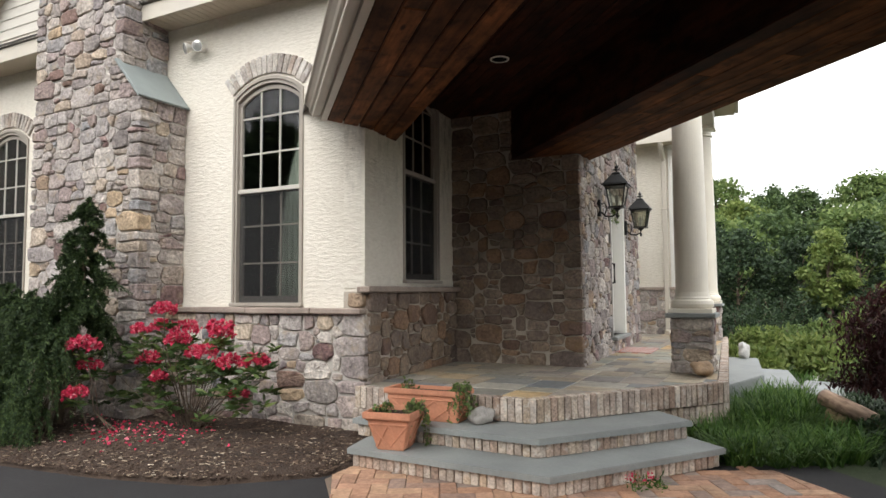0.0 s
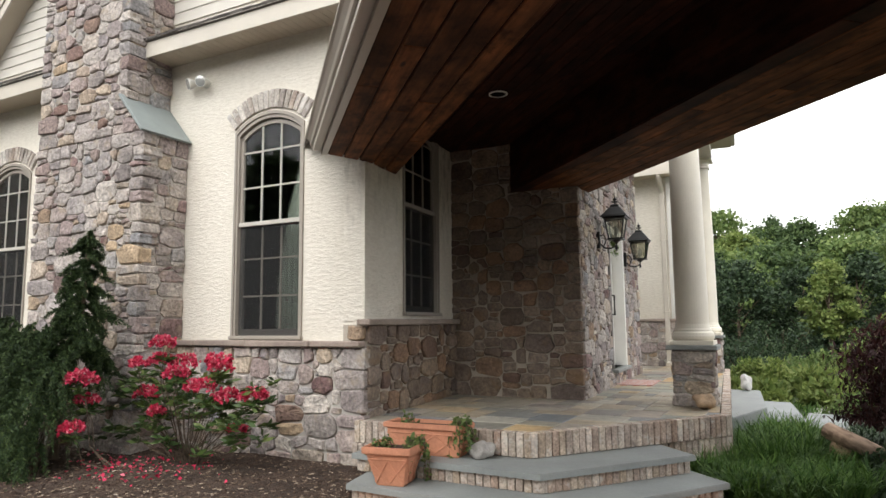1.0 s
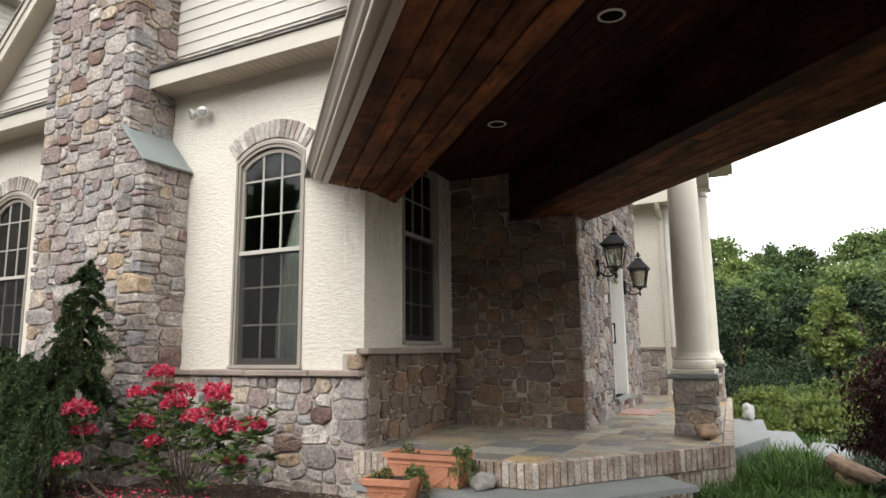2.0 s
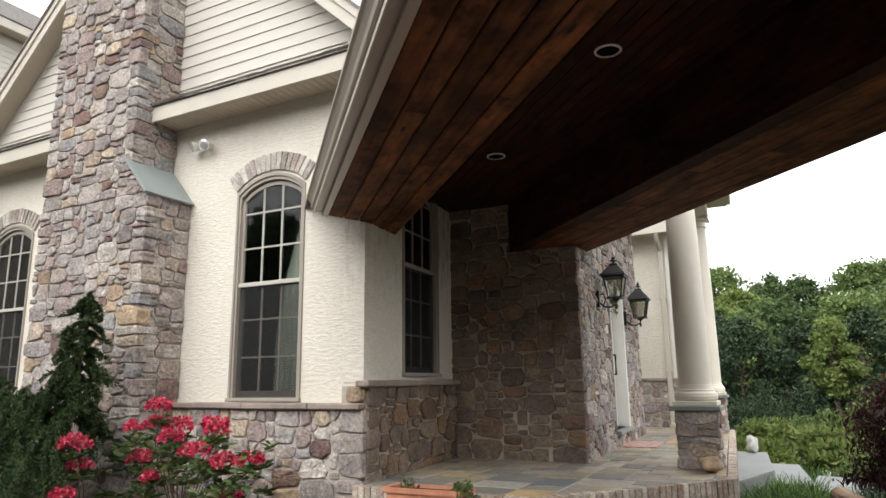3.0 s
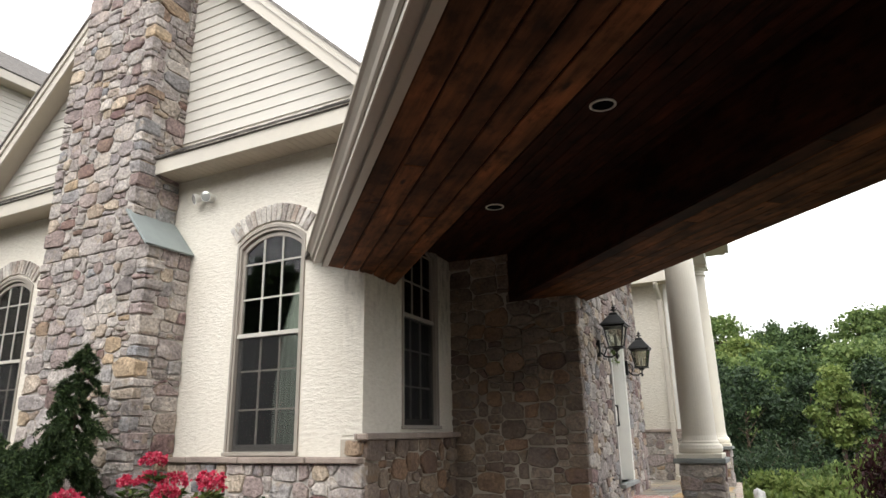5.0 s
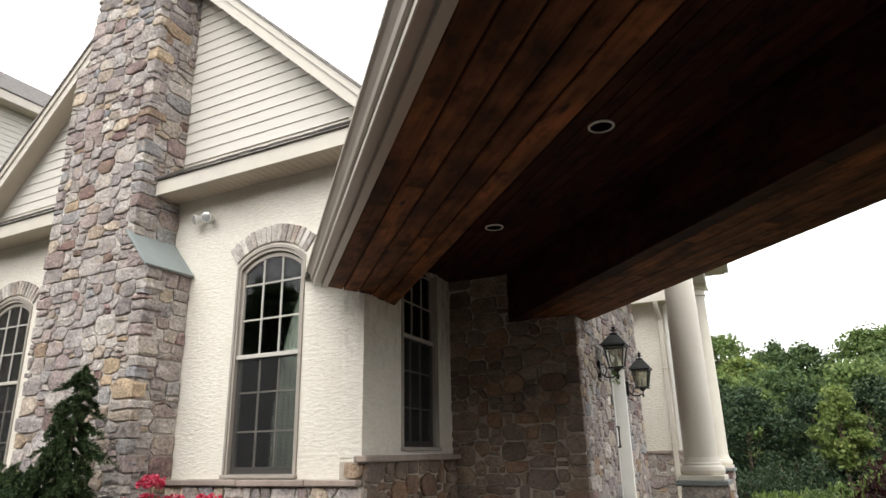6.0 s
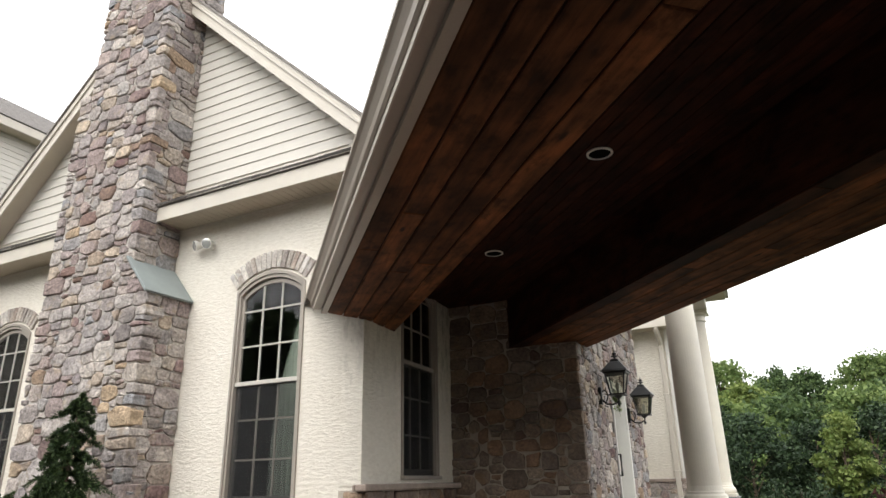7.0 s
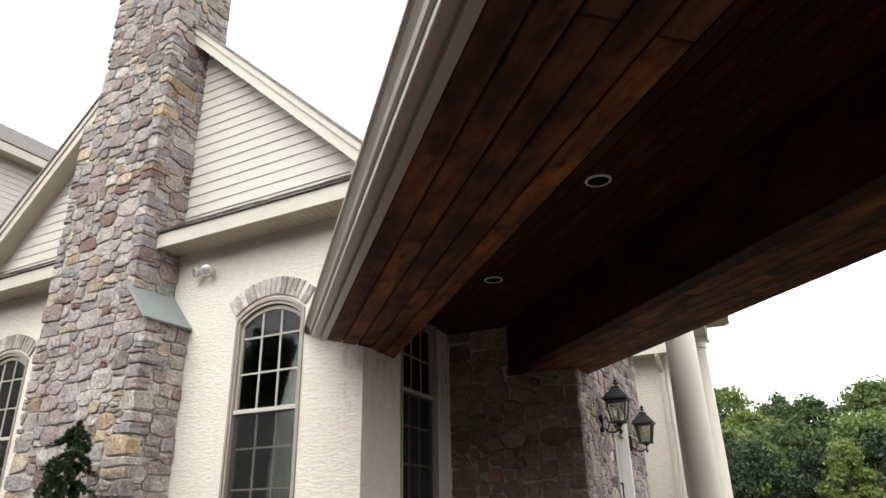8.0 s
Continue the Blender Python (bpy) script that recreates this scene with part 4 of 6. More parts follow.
# raised ceiling between the beams
ceil = tagged(empty("ceiling_carport", (0, 0, 0)), "pine board ceiling with shade painted into its dark colour", "ceiling", kind="structure")
ceil.matrix_world = m_roof
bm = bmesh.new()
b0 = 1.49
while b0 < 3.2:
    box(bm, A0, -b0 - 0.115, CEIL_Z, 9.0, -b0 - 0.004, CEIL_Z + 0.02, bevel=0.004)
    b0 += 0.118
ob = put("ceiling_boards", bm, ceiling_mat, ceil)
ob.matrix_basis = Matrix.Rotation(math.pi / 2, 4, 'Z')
# trim, fascia and gutter on the outer side
bm = bmesh.new()
sweep(bm, [(0.572, BEAM_Z - 0.008), (0.632, BEAM_Z - 0.008), (0.632, BEAM_Z + 0.03), (0.572, BEAM_Z + 0.03)], Matrix.Translation((0, A0, 0)), 6.40 - A0)
put("trim_board", bm, gutter_paint, portico)
bm = bmesh.new()
sweep(bm, [(0.500, BEAM_Z + 0.032), (0.60, BEAM_Z + 0.032), (0.60, BEAM_Z + 0.075), (0.500, BEAM_Z + 0.075)], Matrix.Translation((0, A0, 0)), 6.39 - A0)
put("soffit_strip", bm, gutter_paint, portico)
bm = bmesh.new()
sweep(bm, [(0.489, BEAM_Z + 0.016), (0.498, BEAM_Z + 0.016), (0.498, BEAM_Z + 0.07), (0.489, BEAM_Z + 0.07)], Matrix.Translation((0, A0, 0)), 6.40 - A0)
put("drip_edge", bm, trim_paint, portico, "thin pale drip edge")
bm = bmesh.new()
sweep(bm, [(0.58, BEAM_Z + 0.076), (0.61, BEAM_Z + 0.076), (0.61, BEAM_Z + 0.42), (0.58, BEAM_Z + 0.42)], Matrix.Translation((0, A0, 0)), 6.37 - A0)
put("fascia", bm, gutter_paint, portico)
GZ = 3.20
bm = bmesh.new()
sweep(bm, [(0.578, GZ), (0.482, GZ), (0.467, GZ + 0.012), (0.460, GZ + 0.05), (0.435, GZ + 0.085), (0.415, GZ + 0.10), (0.415, GZ + 0.125), (0.430, GZ + 0.13), (0.44, GZ + 0.12), (0.578, GZ + 0.06)], Matrix.Translation((0, A0, 0)), 6.42 - A0)
put("gutter", bm, gutter_paint, portico, "taupe metal gutter")
# roof over it
bm = bmesh.new()
sweep(bm, [(0.45, 3.44), (2.5, 4.6), (4.4, 3.44), (4.4, 3.40), (2.5, 4.5), (0.45, 3.40)], Matrix.Translation((0, A0 - 0.2, 0)), 8.2 - A0)
put("roof_slope", bm, shingle_mat, portico, "grey shingled carport roof")
bm = bmesh.new()
box(bm, 0.6, A0 - 0.05, BEAM_Z, 4.1, A0 - 0.01, 4.3)
put("gable_end", bm, plank_mat, portico)
# posts that carry its far end
for b in (0.95, 3.7):
    post = tagged(empty("carport_post"), "square cream post carrying the carport roof", "post", "carport posts")
    post.matrix_world = m_roof @ Matrix.Translation((b, A0 + 0.3, 0))
    bm = bmesh.new()
    box(bm, -0.14, -0.14, 0, 0.14, 0.14, BEAM_Z - 0.001, bevel=0.01)
    put("shaft", bm, column_paint, post)
    bm = bmesh.new()
    box(bm, -0.19, -0.19, 0.0, 0.19, 0.19, 0.2, bevel=0.01)
    put("plinth", bm, column_paint, post)

# recessed lights
for a in (6.05, 3.76, 1.47):
    can = tagged(empty("ceiling_light"), "round recessed ceiling light, unlit, white rim", "ceiling light", "recessed ceiling lights")
    can.matrix_world = m_roof @ Matrix.Translation((2.325, a, CEIL_Z))
    bm = bmesh.new()
    ring = []
    for r0, zz in ((0.098, 0.0), (0.098, -0.008), (0.083, -0.012), (0.080, 0.0), (0.08, 0.06), (0.03, 0.07)):
        ring.append([bm.verts.new((r0 * math.cos(t * math.pi / 16), r0 * math.sin(t * math.pi / 16), zz - 0.001)) for t in range(32)])
    for p, q in zip(ring[:4], ring[1:4]):
        for t in range(32):
            bm.faces.new((p[t], p[(t + 1) % 32], q[(t + 1) % 32], q[t]))
    for v in ring[4] + ring[5]:
        bm.verts.remove(v)
    put("rim", bm, white_paint, can, "white metal rim")
    bm = bmesh.new()
    lathe(bm, [(0.081, -0.004), (0.05, -0.0035), (0.03, -0.002)], 24)
    put("lamp_face", bm, baffle_black, can)

# ---------------------------------------------------------------- chimney
CH_Y = 4.86
chim = tagged(empty("chimney", (-7.4, CH_Y, 0)), "tall fieldstone chimney with a slate shoulder", "chimney", kind="structure")
bm = bmesh.new()
inv = Matrix.Translation((7.4, -CH_Y, 0))
box(bm, -8.36, CH_Y + 0.02, -0.2, -6.40, FRONT_Y + 0.1, 3.70, inv)
box(bm, -8.34, CH_Y + 0.02, 3.70, -6.74, FRONT_Y + 0.1, 6.9, inv)
box(bm, -8.12, CH_Y + 0.02, 6.9, -6.74, FRONT_Y + 0.30, 11.2, inv)
prof = [(-6.74, 3.70), (-6.40, 3.70), (-6.74, 4.12)]
slab_poly(bm, prof, CH_Y + 0.02, FRONT_Y, inv)
put("mortar_core", bm, mortar, chim)
bm = bmesh.new()
d = Vector((0.40, 0, -0.46)).normalized()
mm = inv @ Matrix.Translation((-6.745, CH_Y - 0.06, 4.175)) @ Matrix.Rotation(math.atan2(0.46, 0.40), 4, 'Y')
box(bm, 0, 0, -0.03, 0.65, FRONT_Y - CH_Y + 0.05, 0.0, mm, bevel=0.004)
put("slate_shoulder", bm, slate_flash, chim, "blue-grey slate shoulder slab")

# ---------------------------------------------------------------- far wing of the house
wing = tagged(empty("far_wing", (-16.4, 0, -0.12)), "cream sided house wing with grey shingled roof", "house", kind="structure")
bm = bmesh.new()
box(bm, -6, -2, 0, 0, 16, 10.2)
put("wall", bm, siding_paint, wing)
z = 5.0
while z < 10.2:
    bm = bmesh.new()
    box(bm, 0.0, -2, z, 0.02, 16, z + 0.15, Matrix.Translation((0, 0, 0)) @ Matrix.Rotation(0.0, 4, 'X'))
    for v in bm.verts:
        if v.co.z > z + 0.1 and v.co.x > 0.01:
            v.co.x = 0.004
    put("siding_board", bm, siding_paint, wing)
    z += 0.15
bm = bmesh.new()
box(bm, 0.0, -2.4, 10.2, 0.42, 16.3, 10.23)
put("soffit", bm, soffit_paint, wing)
bm = bmesh.new()
box(bm, 0.42, -2.4, 10.17, 0.47, 16.3, 10.42, bevel=0.01)
put("fascia", bm, trim_paint, wing)
bm = bmesh.new()
sweep(bm, [(0.5, 10.42), (-2.5, 12.55), (-2.5, 12.4), (0.44, 10.36)], Matrix.Translation((0, -2.5, 0)), 19)
put("roof", bm, shingle_mat, wing, "grey shingled roof slope")
bm = bmesh.new()
sweep(bm, [(1.3, 7.6), (-0.1, 8.4), (-0.1, 8.3), (1.3, 7.52)], Matrix.Translation((0, 2.5, 0)), 3.0)
put("lower_roof", bm, shingle_mat, wing)


# ---------------------------------------------------------------- porch columns
def column(name, x, y, h, label):
    c = tagged(empty(name, (x, y, DECK)), label, "column", "porch columns")
    bm = bmesh.new()
    box(bm, -0.195, -0.195, 0.0, 0.195, 0.195, 0.615)
    ped = put("pedestal", bm, mortar, c, "fieldstone pedestal")
    bm = bmesh.new()
    box(bm, -0.265, -0.265, 0.615, 0.265, 0.265, 0.665, bevel=0.008)
    put("cap_slab", bm, bluestone, c, "bluestone cap")
    bm = bmesh.new()
    box(bm, -0.232, -0.232, 0.666, 0.232, 0.232, 0.715, bevel=0.006)
    put("plinth", bm, column_paint, c)
    bm = bmesh.new()
    lathe(bm, [(0.21, 0.715), (0.228, 0.735), (0.232, 0.765), (0.222, 0.80), (0.198, 0.82), (0.198, 0.835), (0.186, 0.85), (0.176, 0.9),
               (0.176, 1.6), (0.168, 2.6), (0.155, h - 0.25), (0.155, h - 0.2), (0.18, h - 0.19), (0.18, h - 0.165), (0.165, h - 0.155), (0.165, h - 0.1), (0.20, h - 0.06), (0.20, h - 0.05)], 40)
    put("shaft", bm, column_paint, c, smooth=False)
    bm = bmesh.new()
    box(bm, -0.225, -0.225, h - 0.05, 0.225, 0.225, h, bevel=0.005)
    put("abacus", bm, column_paint, c)
    for f in range(4):
        mf = Matrix.Translation((x, y, DECK)) @ Matrix.Rotation(f * math.pi / 2, 4, 'Z') @ Matrix.Translation((-0.195, -0.195, 0))
        stones(ped, mf, 0, 0.39, 0.0, 0.615, 300 + f + int(y * 10), cell=0.07, edges=(0.018, 0.018))
    return c


COL1, COL2 = (-0.92, 7.9), (-1.25, 13.1)
H_COL = 3.98
c1 = column("porch_column", *COL1, H_COL, "cream round column on a fieldstone pedestal")
c2 = column("porch_column", *COL2, H_COL, "cream round column on a fieldstone pedestal")
entab = tagged(empty("trim_porch_beam", (0, 0, 0)), "cream porch beam and eave over the columns", "beam", kind="structure")
m_ent, le = facing((COL1[0], COL1[1] - 0.3), (COL2[0], COL2[1] + 0.35))
zc = DECK + H_COL
bm = bmesh.new()
box(bm, 0, -0.2, zc, le, 0.2, zc + 0.3, m_ent, bevel=0.006)
put("architrave", bm, trim_paint, entab)
bm = bmesh.new()
box(bm, -0.15, -0.55, zc + 0.3, le + 0.1, 0.3, zc + 0.34, m_ent)
put("soffit", bm, soffit_paint, entab)
bm = bmesh.new()
box(bm, -0.2, -0.62, zc + 0.32, le + 0.1, -0.55, zc + 0.5, m_ent, bevel=0.01)
put("gutter", bm, trim_paint, entab)
bm = bmesh.new()
box(bm, -0.2, -0.6, zc + 0.5, le + 0.1, 0.35, zc + 0.55, m_ent)
put("roof_slope", bm, shingle_mat, entab)
# ---------------------------------------------------------------- entrance door
door = empty("door_1")
door.matrix_world = m_entry @ Matrix.Translation((DOOR[0], 0, DOOR[2]))
tagged(door, "white panelled front door with black handle", "door", kind="structure")
dw, dh = DOOR[1] - DOOR[0], DOOR[3] - DOOR[2]
bm = bmesh.new()
box(bm, 0.06, 0.12, 0.0, dw - 0.06, 0.165, dh - 0.05)
leaf = put("door_leaf", bm, white_paint, door)
for k, (z0, z1) in enumerate(((0.12, 0.75), (0.87, dh - 0.2))):
    for x0, x1 in ((0.16, dw / 2 - 0.05), (dw / 2 + 0.05, dw - 0.16)):
        bm = bmesh.new()
        box(bm, x0, 0.105, z0, x1, 0.12, z1, bevel=0.01)
        put("panel", bm, white_paint, leaf)
bm = bmesh.new()
tube(bm, [(0.2, 0.12, 0.78), (0.2, -0.05, 0.80), (0.2, -0.05, 1.08), (0.2, 0.12, 1.10)], 0.018, 8)
box(bm, 0.175, 0.108, 0.72, 0.225, 0.12, 1.2, bevel=0.004)
put("handle", bm, black_metal, leaf, "black iron pull handle")
for nm, x0, x1 in (("jamb", -0.03, 0.06), ("jamb", dw - 0.06, dw + 0.03)):
    bm = bmesh.new()
    box(bm, x0, -0.045 if x0 < 0 else -0.06, -0.02, x1, 0.17, dh, bevel=0.006)
    put(nm, bm, white_paint if x0 > 0 else sash_paint, door)
bm = bmesh.new()
box(bm, -0.03, -0.045, dh - 0.08, dw + 0.03, 0.17, dh + 0.03, bevel=0.006)
put("head_casing", bm, white_paint, door)
bm = bmesh.new()
box(bm, -0.04, -0.12, -0.05, dw + 0.04, 0.2, 0.0, bevel=0.006)
put("threshold", bm, bluestone, door, "bluestone threshold")
bm = bmesh.new()
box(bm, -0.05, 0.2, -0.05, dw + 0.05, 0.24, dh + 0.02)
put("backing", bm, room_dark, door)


# ---------------------------------------------------------------- wall lanterns
def lantern(s, z, k, out=0.245):
    """An iron coach lantern on a wall bracket; z is the bracket's height."""
    ln = empty("wall_lantern")
    ln.matrix_world = m_entry @ Matrix.Translation((s, -0.05, z))
    tagged(ln, "black iron coach lantern on a stone wall", "lantern", "coach lanterns")
    S = Matrix.Translation((0, -out, 0)) @ Matrix.Scale(k, 4)
    bm = bmesh.new()
    box(bm, -0.045 * k, -0.03, -0.12 * k, 0.045 * k, 0.03, 0.12 * k, bevel=0.008)
    put("backplate", bm, black_metal, ln)
    bm = bmesh.new()
    tube(bm, [(0, -0.02, -0.05 * k), (0, -out * 0.35, -0.12 * k), (0, -out * 0.7, -0.13 * k), (0, -out, -0.09 * k), (0, -out, -0.02 * k)], 0.012 * k, 7)
    tube(bm, [(0, -0.02, 0.06 * k), (0, -out * 0.3, 0.07 * k), (0, -out * 0.45, 0.0), (0, -out * 0.3, -0.1 * k)], 0.009 * k, 7)
    put("bracket", bm, black_metal, ln)
    b, t, h = 0.088, 0.135, 0.30
    bm = bmesh.new()
    box(bm, -b - 0.022, -b - 0.022, -0.012, b + 0.022, b + 0.022, 0.008, S)
    cage = put("base_plate", bm, black_metal, ln)
    bm = bmesh.new()
    lathe(bm, [(1.414 * (t + 0.004), h - 0.012), (1.414 * (t + 0.024), h - 0.012), (1.414 * (t + 0.024), h + 0.011), (1.414 * (t + 0.004), h + 0.011)], 4, S @ Matrix.Rotation(math.pi / 4, 4, 'Z'))
    put("top_ring", bm, black_metal, ln)
    for sx in (-1, 1):
        for sy in (-1, 1):
            bm = bmesh.new()
            tube(bm, [S @ Vector((sx * b, sy * b, 0)), S @ Vector((sx * t, sy * t, h))], 0.011 * k, 6)
            put("corner_bar", bm, black_metal, ln)
    bm = bmesh.new()
    prof = [(t + 0.045, h + 0.012), (t + 0.03, h + 0.04), (0.075, h + 0.15), (0.06, h + 0.16), (0.055, h + 0.19), (0.03, h + 0.205)]
    rings = [[bm.verts.new(S @ Vector((sx * r, sy * r, zz))) for sx, sy in ((-1, -1), (1, -1), (1, 1), (-1, 1))] for r, zz in prof]
    for p, q in zip(rings, rings[1:]):
        for i in range(4):
            bm.faces.new((p[i], p[(i + 1) % 4], q[(i + 1) % 4], q[i]))
    bm.faces.new(rings[0][::-1])
    bm.faces.new(rings[-1])
    hood = put("hood", bm, black_metal, ln)
    bm = bmesh.new()
    lathe(bm, [(0.014, h + 0.2), (0.014, h + 0.225), (0.05, h + 0.235), (0.05, h + 0.245), (0.012, h + 0.255), (0.03, h + 0.275), (0.03, h + 0.285), (0.008, h + 0.3), (0.004, h + 0.33)], 12, S)
    put("finial", bm, black_metal, hood)
    bm = bmesh.new()
    lathe(bm, [(0.003, -0.16), (0.018, -0.14), (0.022, -0.12), (0.01, -0.10), (0.012, -0.06), (0.05, -0.03), (0.06, -0.012)], 12, S)
    put("pendant", bm, black_metal, ln)
    for i in range(4):
        rot = S @ Matrix.Rotation(i * math.pi / 2, 4, 'Z')
        bm = bmesh.new()
        vs = [bm.verts.new(rot @ Vector(c)) for c in ((-b, -b, 0.01), (b, -b, 0.01), (t, -t, h - 0.01), (-t, -t, h - 0.01), (-b, -b + 0.004, 0.01), (b, -b + 0.004, 0.01), (t, -t + 0.004, h - 0.01), (-t, -t + 0.004, h - 0.01))]
        for f in ((0, 1, 2, 3), (7, 6, 5, 4), (0, 4, 5, 1), (1, 5, 6, 2), (2, 6, 7, 3), (3, 7, 4, 0)):
            bm.faces.new([vs[j] for j in f])
        put("pane", bm, lantern_glass, cage).visible_shadow = False
    bm = bmesh.new()
    lathe(bm, [(0.02, 0.0), (0.02, 0.06), (0.022, 0.065), (0.03, 0.1), (0.026, 0.14), (0.008, 0.175)], 12, S)
    put("bulb", bm, frosted, ln, "pale candle bulb")
    return ln


lantern(1.0, 2.57, 0.95)
lantern(3.05, 2.47, 0.95)

# ---------------------------------------------------------------- floodlight
fl = tagged(empty("floodlight", (-6.1, FRONT_Y, 4.40)), "twin white floodlight on the stucco wall", "floodlight")
bm = bmesh.new()
lathe(bm, [(0.055, 0.0), (0.055, 0.03), (0.04, 0.05)], 16, Matrix.Rotation(math.pi / 2, 4, 'X'))
put("base", bm, white_paint, fl)
for sx, tz in ((-0.13, -0.25), (0.03, -0.15)):
    bm = bmesh.new()
    mm = Matrix.Translation((sx, -0.09, 0.0)) @ Matrix.Rotation(math.pi / 2 + 0.35, 4, 'X') @ Matrix.Rotation(-0.45 if sx < 0 else 0.25, 4, 'Y')
    lathe(bm, [(0.02, -0.06), (0.035, -0.05), (0.04, -0.0), (0.066, 0.05), (0.07, 0.075)], 18, mm)
    head = put("lamp_head", bm, white_paint, fl)
    bm = bmesh.new()
    lathe(bm, [(0.062, 0.0755), (0.04, 0.084), (0.005, 0.088)], 18, mm)
    put("lens", bm, lens_metal, head, "clear lamp lens")
    bm = bmesh.new()
    tube(bm, [(0, -0.03, 0), (sx * 0.6, -0.06, 0), (sx, -0.075, 0.0)], 0.014, 6)
    put("arm", bm, white_paint, fl)


# ---------------------------------------------------------------- terracotta planters
def planter(loc, rz, lx, ly, h, label, taper=0.72, tx=None):
    p = tagged(empty("planter", loc, rz), label, "planter", "terracotta planters")
    tx = tx or taper
    bm = bmesh.new()
    rows = [(tx, taper, 0.0), (tx + (1 - tx) * 0.8, taper + (1 - taper) * 0.8, h * 0.8), (0.93, 0.93, h * 0.8), (1.06, 1.08, h * 0.83), (1.06, 1.08, h), (0.94, 0.92, h), (0.93, 0.90, h * 0.82)]
    rings = []
    for fx, fy, z in rows:
        rings.append([bm.verts.new((sx * lx / 2 * fx, sy * ly / 2 * fy, z)) for sx, sy in ((-1, -1), (1, -1), (1, 1), (-1, 1))])
    for a, b in zip(rings, rings[1:]):
        for i in range(4):
            bm.faces.new((a[i], a[(i + 1) % 4], b[(i + 1) % 4], b[i]))
    bm.faces.new(rings[0][::-1])
    bm.faces.new(rings[-1])
    bmesh.ops.bevel(bm, geom=bm.edges[:], offset=0.006, segments=2, affect='EDGES')
    put("pot", bm, terracotta, p, "moulded terracotta pot")
    # lattice relief on the four sides
    bm = bmesh.new()
    for side_i in range(4):
        L, D = (lx, ly) if side_i % 2 == 0 else (ly, lx)
        fa, fb = (taper, tx) if side_i % 2 == 0 else (tx, taper)
        n = max(1, round(L / 0.22))
        R = Matrix.Rotation(side_i * math.pi / 2, 4, 'Z')

        def at(u, v):
            f = fa + (1 - fa) * v
            g = fb + (1 - fb) * v
            return R @ Vector((u * L * g * 0.94, -D / 2 * f * 1.0, h * v))
        for i in range(n):
            u0, u1 = -0.5 + i / n, -0.5 + (i + 1) / n
            tube(bm, [at(u0, 0.08), at(u1, 0.66)], 0.008, 5)
            tube(bm, [at(u1, 0.08), at(u0, 0.66)], 0.008, 5)
        tube(bm, [at(-0.5, 0.68), at(0.5, 0.68)], 0.007, 5)
    put("lattice_relief", bm, terracotta, p)
    bm = bmesh.new()
    box(bm, -lx * 0.46, -ly * 0.45, h * 0.83, lx * 0.46, ly * 0.44, h * 0.88)
    for v in bm.verts:
        v.co.z += 0.01 * noise.noise(v.co * 8)
    put("soil", bm, mulch_mat, p, "dark potting soil")
    return p


planter((-2.86, 5.20, 0.31), 2.5, 0.73, 0.26, 0.275, "long terracotta window box on the upper step", 0.74, 0.9)
planter((-2.91, 4.71, 0.155), 9, 0.40, 0.37, 0.315, "square terracotta pot on the lower step", 0.58)


# ---------------------------------------------------------------- rocks, log, mat, garden slabs
def rock(name, loc, size, seed, mat, label, cat="rock"):
    bm = bmesh.new()
    bmesh.ops.create_icosphere(bm, subdivisions=3, radius=1.0)
    for v in bm.verts:
        q = v.co.copy()
        k = 1 + 0.45 * noise.noise(q * 1.2 + Vector((seed, 0, 0))) + 0.16 * noise.noise(q * 3.5 + Vector((0, seed, 0)))
        v.co = Vector((q.x * size[0], q.y * size[1], q.z * size[2])) * k
    lo = min(v.co.z for v in bm.verts)
    for v in bm.verts:
        v.co.z -= lo + size[2] * 0.12
        v.co.z = max(v.co.z, 0.0)
    ob = put(name, bm, mat, smooth=True)
    ob.matrix_world = pose(*loc, 0, 0, seed * 40)
    return tagged(ob, label, cat, "garden rocks")


tan_rock = plain("tan_rock", (0.36, 0.25, 0.16), 0.85, var=0.3, scale=10, fine=60, bumps=0.6, dist=0.01)
rock("rock", (-2.35, 5.20, 0.31), (0.115, 0.085, 0.075), 1.0, rock_mat, "rounded grey-white rock on the upper step")
rock("rock", (-0.80, 7.50, DECK), (0.16, 0.10, 0.085), 2.0, tan_rock, "tan rock beside the column pedestal")
rock("rock", (-0.58, 11.4, 0.35), (0.15, 0.08, 0.13), 6.6, pale_rock, "upright pale grey boulder in the garden", "boulder")

bm = bmesh.new()
prism(bm, [(-0.27, -0.46), (0.27, -0.46), (0.27, 0.46), (-0.27, 0.46)], 0, 0.014, bevel=0.005)
mt, n, l, b = material("doormat_weave", 0.95)
ch = n.new("ShaderNodeTexChecker")
ch.inputs["Scale"].default_value = 11
ch.inputs["Color1"].default_value, ch.inputs["Color2"].default_value = (0.52, 0.46, 0.42, 1), (0.45, 0.17, 0.14, 1)
l.new(coords(n, l), ch.inputs["Vector"])
l.new(ch.outputs[0], b.inputs["Base Color"])
mat_ob = put("doormat", bm, mt)
mat_ob.matrix_world = pose(-2.02, 10.3, DECK + 0.001, 0, 0, 2)
tagged(mat_ob, "red and cream patterned doormat by the door", "doormat")

